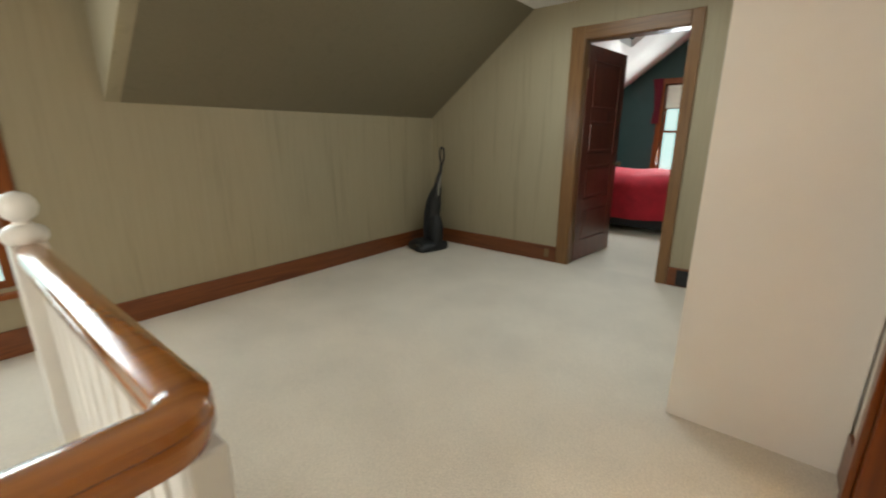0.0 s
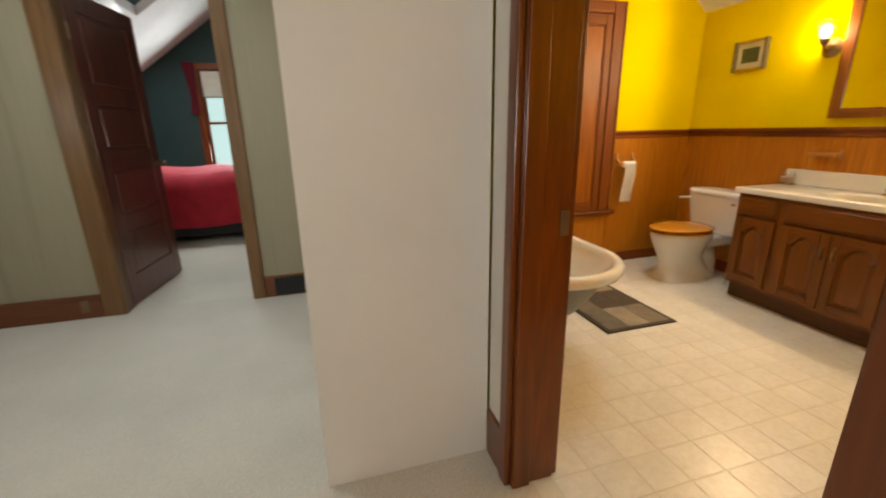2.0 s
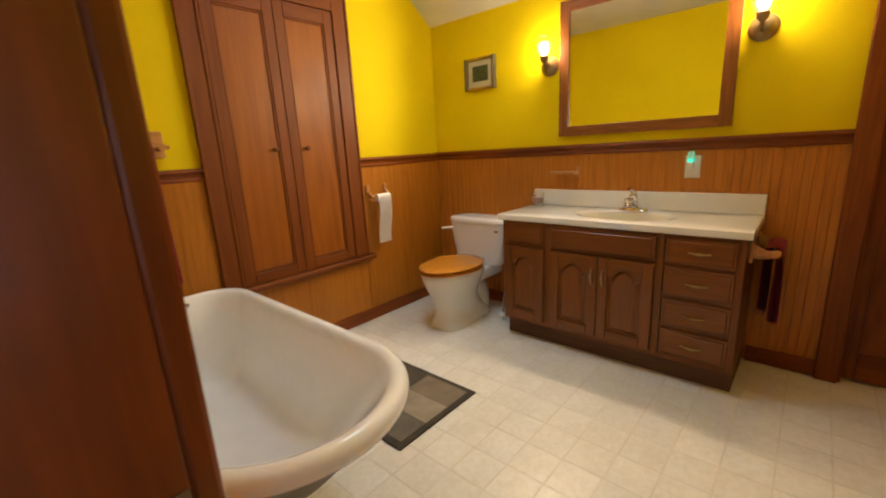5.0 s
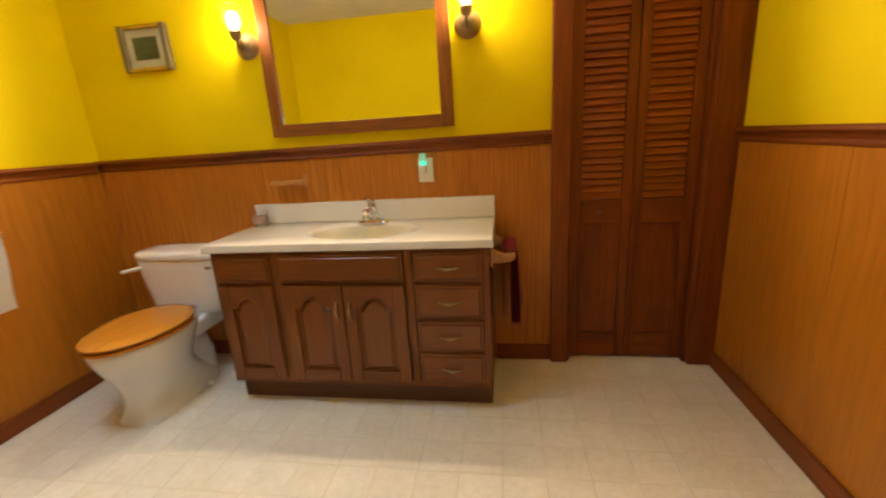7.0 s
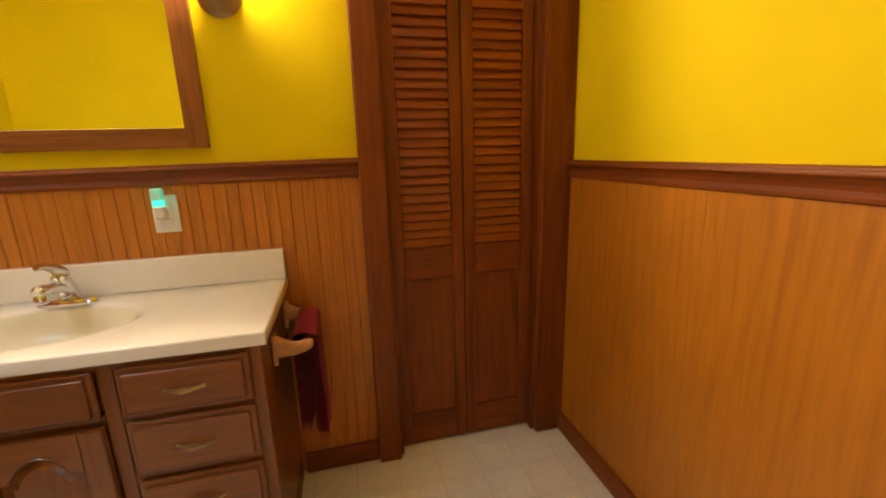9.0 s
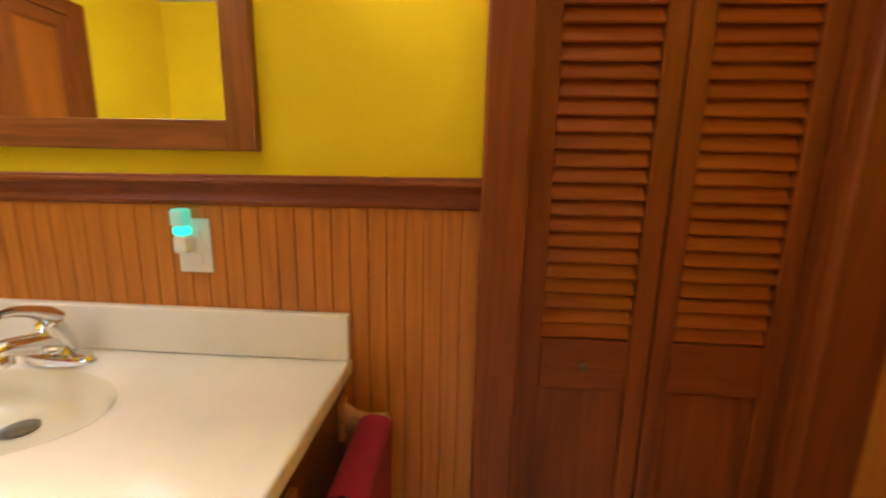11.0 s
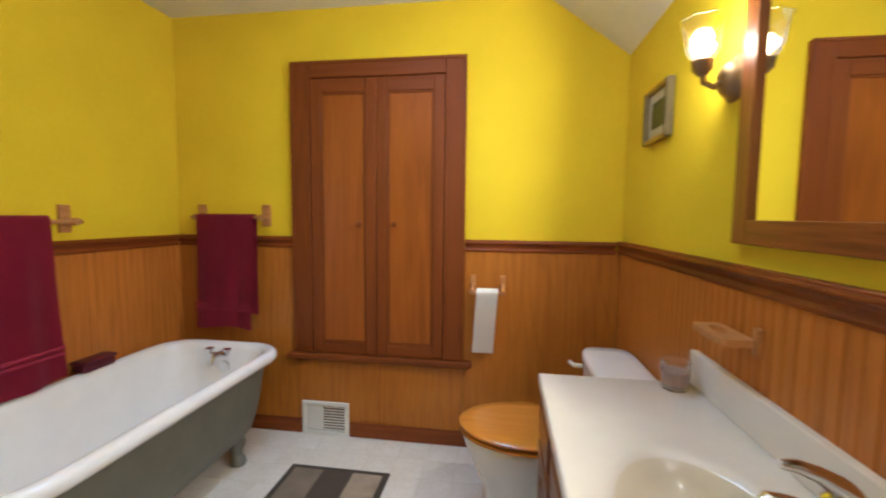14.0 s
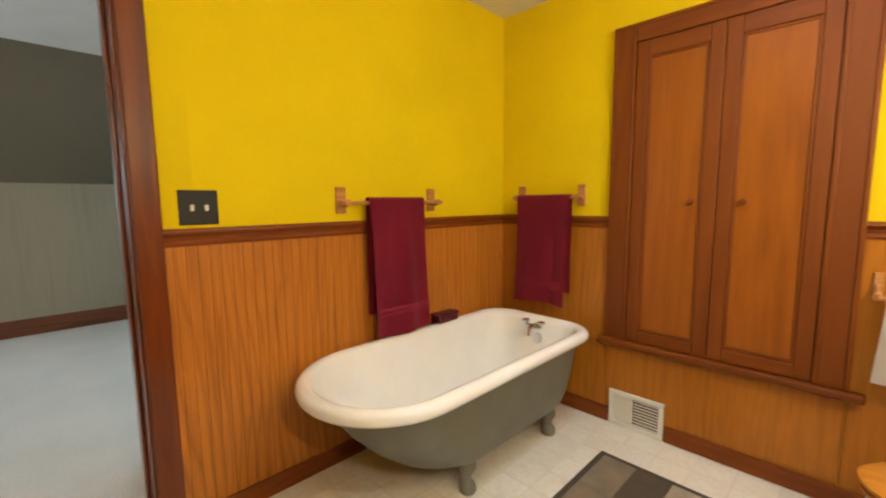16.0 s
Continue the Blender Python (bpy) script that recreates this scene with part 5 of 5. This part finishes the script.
# ---------------------------------------------------------------- bedroom
bed = thing("bed", -1.0, 6.75, 0, "bed with a rumpled crimson quilt, under-bed shade painted as a black base", "bed")
part("bed_base", solid(-1.05, 1.15, -0.72, 0.72, 0.07, 0.25, bev=0.02), BEDSHADE, bed)
for x in (-0.95, 1.05):
    for y in (-0.6, 0.6):
        part("leg", solid(x - 0.03, x + 0.03, y - 0.03, y + 0.03, 0, 0.0695), BEDSHADE, bed)
bm = bmesh.new()
rows = []
for j, (ins, z) in enumerate(((0.0, 0.19), (-0.01, 0.30), (-0.02, 0.45), (-0.01, 0.60), (0.03, 0.69), (0.10, 0.735), (0.22, 0.755), (0.5, 0.765))):
    ring = []
    for i in range(96):
        a = 2 * math.pi * i / 96
        c, s = math.cos(a), math.sin(a)
        k = 1 / max(abs(c), abs(s))
        k = min(k, 1.32)
        wob = 0.012 * math.sin(a * 17 + j) + 0.010 * math.sin(a * 31 + 2 * j)
        ring.append((0.05 + (1.12 - ins) * c * k + wob * c, (0.78 - ins) * s * k + wob * s, z + 0.012 * math.sin(a * 9)))
    rows.append(ring)
loft(bm, rows, False, True)
part("quilt", bm, REDQUILT, bed, "crimson cotton quilt hanging to the base", True)


def window(name, x, y, z, w, h, turn, label, mats, outside=0.35):
    """A double-hung window: casing, sash frames, meeting rail, panes. Local y points out of the room."""
    o = thing(name, x, y, z, label, "window", "", turn)
    o["kind"] = "structure"
    c = 0.09
    for a, b in ((-c, 0), (w, w + c)):
        part("window_casing", solid(a, b, -0.022, -0.001, -0.02, h + c, bev=0.004), mats, o)
    part("window_casing", solid(0.0005, w - 0.0005, -0.021, -0.001, h, h + c, bev=0.004), mats, o)
    part("window_sill", solid(-c - 0.02, w + c + 0.02, -0.06, 0.02, -0.05, -0.0205, bev=0.006), mats, o)
    for z0, z1, yy in ((0.0, h / 2 + 0.02, 0.02), (h / 2 - 0.02, h, 0.052)):
        f = part("sash", solid(0.001, 0.045, yy, yy + 0.03, z0, z1, bev=0.003), mats, o)
        part("sash_stile", solid(w - 0.045, w - 0.001, yy, yy + 0.03, z0, z1, bev=0.003), mats, f)
        part("sash_rail", solid(0.0455, w - 0.0455, yy, yy + 0.03, z0, z0 + 0.04, bev=0.003), mats, f)
        part("sash_rail", solid(0.0455, w - 0.0455, yy, yy + 0.03, z1 - 0.04, z1, bev=0.003), mats, f)
        p = part("pane", solid(0.044, w - 0.044, yy + 0.012, yy + 0.016, z0 + 0.039, z1 - 0.039), GLASS, f)
        p.visible_shadow = False
    return o


cu = thing("curtain", BWX0 - 0.05, FAR - 0.05, 1.45, "dark red curtain gathered beside the bedroom window", "curtain")
bm = bmesh.new()
loft(bm, [[(-0.10 * k + 0.11 * k * (i / 11), -0.012 * math.sin(i * 1.9) - 0.012, z) for i in range(12)] + [(-0.10 * k + 0.11 * k * (i / 11), -0.012 * math.sin(i * 1.9) + 0.004, z) for i in range(11, -1, -1)] for k, z in ((1.1, 0.0), (0.8, 0.25), (1.2, 0.6), (1.5, 0.72))])
part("cloth", bm, plain("dark_red_curtain", (0.16, 0.012, 0.025), 0.9), cu, "", True)
rs = thing("roller_shade", BWX0 + 0.01, FAR + 0.008, 1.70, "off-white roller shade pulled down a little", "window shade")
part("fabric", solid(0.02, BWX1 - BWX0 - 0.04, 0, 0.003, 0, 0.36), plain("shade_fabric", (0.75, 0.78, 0.66), 0.8), rs)
part("hem_bar", solid(0.02, BWX1 - BWX0 - 0.04, -0.004, 0.006, -0.018, -0.0005, bev=0.003), HALLTRIM_X, rs)
cl = thing("ceiling_lamp", -0.92, 7.35, KNEE + RISE * (-0.92 - HX0) - 0.012, "small round ceiling lamp, lit, on the sloped ceiling", "ceiling lamp")
part("ring", lathe(bmesh.new(), [(0.05, 0.02), (0.085, 0.012), (0.085, -0.004), (0.062, -0.010)], 24), WHITEPLASTIC, cl, "", True, pose(0, 0, 0, 0, -36.9, 0))
part("bulb", lathe(bmesh.new(), [(0.058, -0.002), (0.050, -0.014), (0.01, -0.018)], 20), glow("lit_ceiling_bulb", (1.0, 0.85, 0.6), 8), cl, "glowing bulb", True, pose(0, 0, 0, 0, -36.9, 0))
# Unseen window, added for the gable lamp to shine through.
window("window_3_added", 0.35, -1.75, 0.45, 1.10, 1.20, 180, "unseen wooden window added over the stairs to let light in", TRIM_Z)
window("window_1", HX0, WY0, WZ0, WY1 - WY0, WZ1 - WZ0, 90, "tall dark wooden dormer window with daylight", TRIM_Z)
window("window_2", BWX0, FAR, BWZ0, BWX1 - BWX0, BWZ1 - BWZ0, 0, "bedroom double-hung window bright with daylight", TRIM_Z)
structure("backdrop_bedroom", solid(BWX0 - 1.5, BWX1 + 1.5, FAR + 1.2, FAR + 1.25, 0, 3.5), OUTSIDE, "bright pale daylight outside the window", "backdrop")
# Glowing sheet added behind the unseen stair window.
structure("backdrop_gable_added", solid(-2.0, 1.6, -3.3, -3.25, 0, 3.2), OUTSIDE, "bright pale daylight outside the window", "backdrop")
structure("backdrop_dormer", solid(HX0 - 1.25, HX0 - 1.2, WY0 - 1.5, WY1 + 1.5, 0, 3.2), OUTSIDE, "bright pale daylight outside the window", "backdrop")

# ---------------------------------------------------------------- stair railing
RXC, RYC, RH = -0.035, 0.415, 0.90
st = thing("stair_railing", RXC, RYC, 0, "stair railing with a polished wooden handrail and flat white balusters", "railing")


def rail_section():
    """Half-round top over a grooved body: offset, height below the rail's top."""
    return [(-0.030, -0.075), (-0.036, -0.060), (-0.036, -0.042), (-0.030, -0.036), (-0.037, -0.028), (-0.034, -0.012), (-0.020, -0.002), (0, 0.0), (0.020, -0.002), (0.034, -0.012), (0.037, -0.028), (0.030, -0.036), (0.036, -0.042), (0.036, -0.060), (0.030, -0.075)]


sec = rail_section()
bm = bmesh.new()
pathp = [((-1.26, 0.0), (0, 1))]
R = 0.055
for i in range(9):
    a = math.pi / 2 - math.pi / 2 * i / 8
    pathp.append(((-R + R * math.cos(a), -R + R * math.sin(a)), (math.cos(a), math.sin(a))))
pathp.append(((0.0, -1.9), (1, 0)))
loft(bm, [[(px + nx_ * o, py + ny_ * o, RH + h) for o, h in sec] for (px, py), (nx_, ny_) in pathp])
part("handrail", bm, RAILWOOD_Y, st, "polished orange-brown handrail", True)
for i in range(9):
    part("baluster", solid(-0.125 - i * 0.121 - 0.042, -0.125 - i * 0.121 + 0.042, -0.011, 0.011, 0.0575, RH - 0.0745, bev=0.004), WHITEPAINT, st)
for i in range(14):
    part("baluster", solid(-0.011, 0.011, -0.125 - i * 0.121 - 0.042, -0.125 - i * 0.121 + 0.042, 0.0575, RH - 0.0745, bev=0.004), WHITEPAINT, st)
part("corner_post", solid(-0.030, 0.024, -0.030, 0.024, 0, RH - 0.0745, bev=0.005), WHITEPAINT, st)
nw = part("newel", solid(-1.345, -1.255, -0.045, 0.045, 0, 0.899, bev=0.006), WHITEPAINT, st, "white square newel post")
part("newel_cap", lathe(bmesh.new(), [(0.05, 0.9), (0.058, 0.912), (0.060, 0.928), (0.050, 0.946), (0.030, 0.958)], 24, (-1.30, 0, 0)), WHITEPAINT, nw, "", True)
part("newel_ball", lathe(bmesh.new(), [(0.024, 0.9585), (0.022, 0.970), (0.040, 0.984), (0.049, 1.010), (0.047, 1.030), (0.032, 1.052), (0.008, 1.062)], 24, (-1.30, 0, 0)), WHITEPAINT, nw, "", True)
part("shoe", solid(-1.25, 0.03, -0.03, 0.03, 0.0005, 0.045, bev=0.004), WHITEPAINT, st, "white base shoe under the balusters")
part("shoe", solid(-0.03, 0.03, -1.9, -0.0305, 0.0005, 0.045, bev=0.004), WHITEPAINT, st, "white base shoe under the balusters")
part("shoe_cap", solid(-1.25, 0.033, -0.034, 0.034, 0.0455, 0.057, bev=0.003), RAILWOOD_X, st, "wooden cap strip")
part("shoe_cap", solid(-0.034, 0.034, -1.9, -0.0345, 0.0455, 0.057, bev=0.003), RAILWOOD_Y, st, "wooden cap strip")
# carpeted stairs going down
for i in range(6):
    s = thing("stair_step", -1.33 + i * 0.25, -0.55, -0.19 * (i + 1), "carpeted stair step going down", "stair step", "stair steps")
    part("tread", solid(0, 0.27, 0.002, 0.92, -0.15, 0, bev=0.015), CARPET, s)
structure("wall_stairwell_south", solid(-1.34, 0.9, -0.60, -0.551, -2.6, -0.251), HALLWALL, "plain stairwell wall", "wall")
structure("wall_stairwell_north", solid(-1.34, 0.9, 0.381, 0.43, -2.6, -0.251), HALLWALL, "plain stairwell wall", "wall")
structure("wall_stairwell_east", solid(0.9, 0.96, -0.6, 0.43, -2.6, -0.251), HALLWALL, "plain stairwell wall", "wall")

# ---------------------------------------------------------------- vacuum cleaner
va = thing("vacuum_cleaner", -2.47, 3.72, 0, "dark grey upright vacuum cleaner parked in the hall corner", "vacuum cleaner", "", -20)
DG = plain("dark_grey_plastic", (0.010, 0.011, 0.012), 0.55, vary=0.3, relief=0.05)
bm = bmesh.new()
loft(bm, [[(x * k, y * k, z) for x, y in ((-0.17, -0.19), (-0.12, -0.225), (0.12, -0.225), (0.17, -0.19), (0.165, 0.05), (0.12, 0.13), (-0.12, 0.13), (-0.165, 0.05))] for k, z in ((0.97, 0.006), (1.0, 0.03), (0.95, 0.065), (0.75, 0.10), (0.5, 0.115))])
part("floor_head", bm, DG, va, "", True)


def pod(rings, seg=18):
    """Upright oval body: half width, half depth, x, y and z of each ring."""
    b = bmesh.new()
    loft(b, [[(cx + w * math.cos(2 * math.pi * i / seg), cy + d * math.sin(2 * math.pi * i / seg), z) for i in range(seg)] for w, d, cx, cy, z in rings])
    return b


part("body", pod([(0.085, 0.075, -0.02, 0.02, 0.085), (0.095, 0.085, -0.025, 0.03, 0.18), (0.095, 0.085, -0.03, 0.045, 0.36), (0.10, 0.085, -0.03, 0.055, 0.47), (0.088, 0.075, -0.02, 0.065, 0.56), (0.060, 0.055, -0.005, 0.085, 0.66), (0.028, 0.028, 0.0, 0.105, 0.74)]), DG, va, "", True)
part("motor_housing", pod([(0.075, 0.07, 0.075, 0.03, 0.07), (0.085, 0.08, 0.075, 0.03, 0.16), (0.075, 0.075, 0.068, 0.04, 0.27), (0.05, 0.055, 0.05, 0.05, 0.36), (0.02, 0.025, 0.035, 0.055, 0.41)]), DG, va, "", True)
part("bag_ridge", tube(bmesh.new(), [(-0.02, -0.062, 0.12), (-0.025, -0.058, 0.25), (-0.028, -0.044, 0.40), (-0.022, -0.020, 0.53), (-0.008, 0.02, 0.65)], [0.010, 0.016, 0.018, 0.015, 0.008]), BLACKPLASTIC, va, "", True)
part("cord_hook", tube(bmesh.new(), [(0.05, 0.05, 0.585), (0.085, 0.03, 0.60), (0.090, 0.025, 0.64)], 0.011), BLACKPLASTIC, va, "", True)
part("cord", tube(bmesh.new(), [(0.088, 0.02, 0.61), (0.060, 0.055, 0.72), (0.035, 0.10, 0.82), (0.02, 0.118, 0.86), (-0.02, 0.12, 0.84), (-0.045, 0.09, 0.72), (-0.05, 0.06, 0.60)], 0.009), BLACKPLASTIC, va, "", True)
part("hose", tube(bmesh.new(), [(0.050, 0.07, 0.60), (0.044, 0.085, 0.68), (0.030, 0.105, 0.76), (0.018, 0.118, 0.83)], 0.014), plain("grey_hose_plastic", (0.26, 0.25, 0.22), 0.4), va, "pale grey hose", True)
part("label_plate", solid(0.05, 0.11, -0.215, -0.17, 0.068, 0.082, bev=0.003), STEEL, va, "small silver plate on the floor head")
part("handle_tube", tube(bmesh.new(), [(0, 0.105, 0.72), (0, 0.135, 0.86), (0, 0.145, 0.95)], 0.018), BLACKPLASTIC, va, "", True)
loop = [(0.045 * math.sin(2 * math.pi * i / 16), 0.15 + 0.004 * i / 16, 1.03 - 0.085 * math.cos(2 * math.pi * i / 16)) for i in range(17)]
part("handle_grip", tube(bmesh.new(), loop, 0.011), BLACKPLASTIC, va, "", True)
for xx in (-0.13, 0.13):
    part("wheel", lathe(bmesh.new(), [(0.04, -0.015), (0.05, -0.01), (0.05, 0.01), (0.04, 0.015)], 18, (xx, 0.10, 0.051), "x"), BLACKPLASTIC, va, "", True)

# ---------------------------------------------------------------- pieces: wainscot boards and floor tiles


def wainscot(name, axis, wall, sign, a, b, z1=RZ0 + 0.02, label="honey-brown varnished plywood wainscot with wavy grain", width=0.61):
    base = thing(name, 0, 0, 0, label, "wainscot")
    base["kind"] = "structure"
    n = max(1, round((b - a) / width))
    widths = [(b - a) / n] * n
    k = 1.0
    made = {}
    t, g = WT, 0.0008 if width > 0.1 else 0.0020
    dip = 0.0016 if width > 0.1 else 0.0032
    at = a
    for raw in widths:
        w = raw * k
        if raw not in made:
            prof = [(0, 0), (0, t - dip), (g * 0.6, t - dip), (g, t - 0.0008), (g + 0.0014, t), (w - g - 0.0014, t), (w - g, t - 0.0008), (w - g * 0.6, t - dip), (w, t - dip), (w, 0)]
            bm = bmesh.new()
            if axis == "x":
                loft(bm, [[(s, sign * d, z) for s, d in prof] for z in (0.004, z1)])
            else:
                loft(bm, [[(sign * d, s, z) for s, d in prof] for z in (0.004, z1)])
            made[raw] = mesh("panel" if width > 0.1 else "board", bm, PINE if width > 0.1 else BEADBOARD)
        ob = new("panel" if width > 0.1 else "board", made[raw])
        ob.parent = base
        ob.location = (at, wall + sign * 0.0005, 0) if axis == "x" else (wall + sign * 0.0005, at, 0)
        at += w
    return base


wainscot("wainscot_north_a", "x", BY1, -1, BX0 + 0.013, 1.76)
wainscot("wainscot_north_mid", "x", BY1, -1, 1.762, 2.717, 0.4505)
wainscot("wainscot_north_b", "x", BY1, -1, 2.719, BX1 - 0.013)
BEADED = "honey-brown varnished wainscot of narrow beaded boards"
wainscot("wainscot_west", "y", BX0, 1, 2.068, BY1, label=BEADED, width=0.0381)
wainscot("wainscot_south", "x", BY0, 1, BX0 + 0.013, BX1 - 0.049, RZ0 + 0.005)
wainscot("wainscot_east", "y", BX1, -1, 1.581, 1.581 + 63 * 0.0381, label=BEADED, width=0.0381)

T, GX, GY = 0.1524, 1.028, 0.762
floor_b = bpy.data.objects["floor_bathroom"]
tile = mesh("tile", solid(0.0036, T - 0.0036, 0.0036, T - 0.0036, -0.0012, 0.0, bev=0.0005, seg=1), VINYL)
cells = [(i, j) for i in range(17) for j in range(22)]
rest = bmesh.new()
for i, j in cells:
    x, y = GX + i * T, GY + j * T
    if x > BX1 - 0.02 or y > BY1 - 0.02:
        continue
    if 2 <= i and j <= 20:
        ob = new("tile", tile)
        ob.parent = floor_b
        ob.location = (x, y, 0)
    else:
        box(rest, x + 0.0036, x + T - 0.0036, y + 0.0036, min(y + T - 0.0036, BY1), -0.0012, 0.0)
strip = part("edge_tiles", rest, VINYL, floor_b)
strip["kind"] = "stuff"
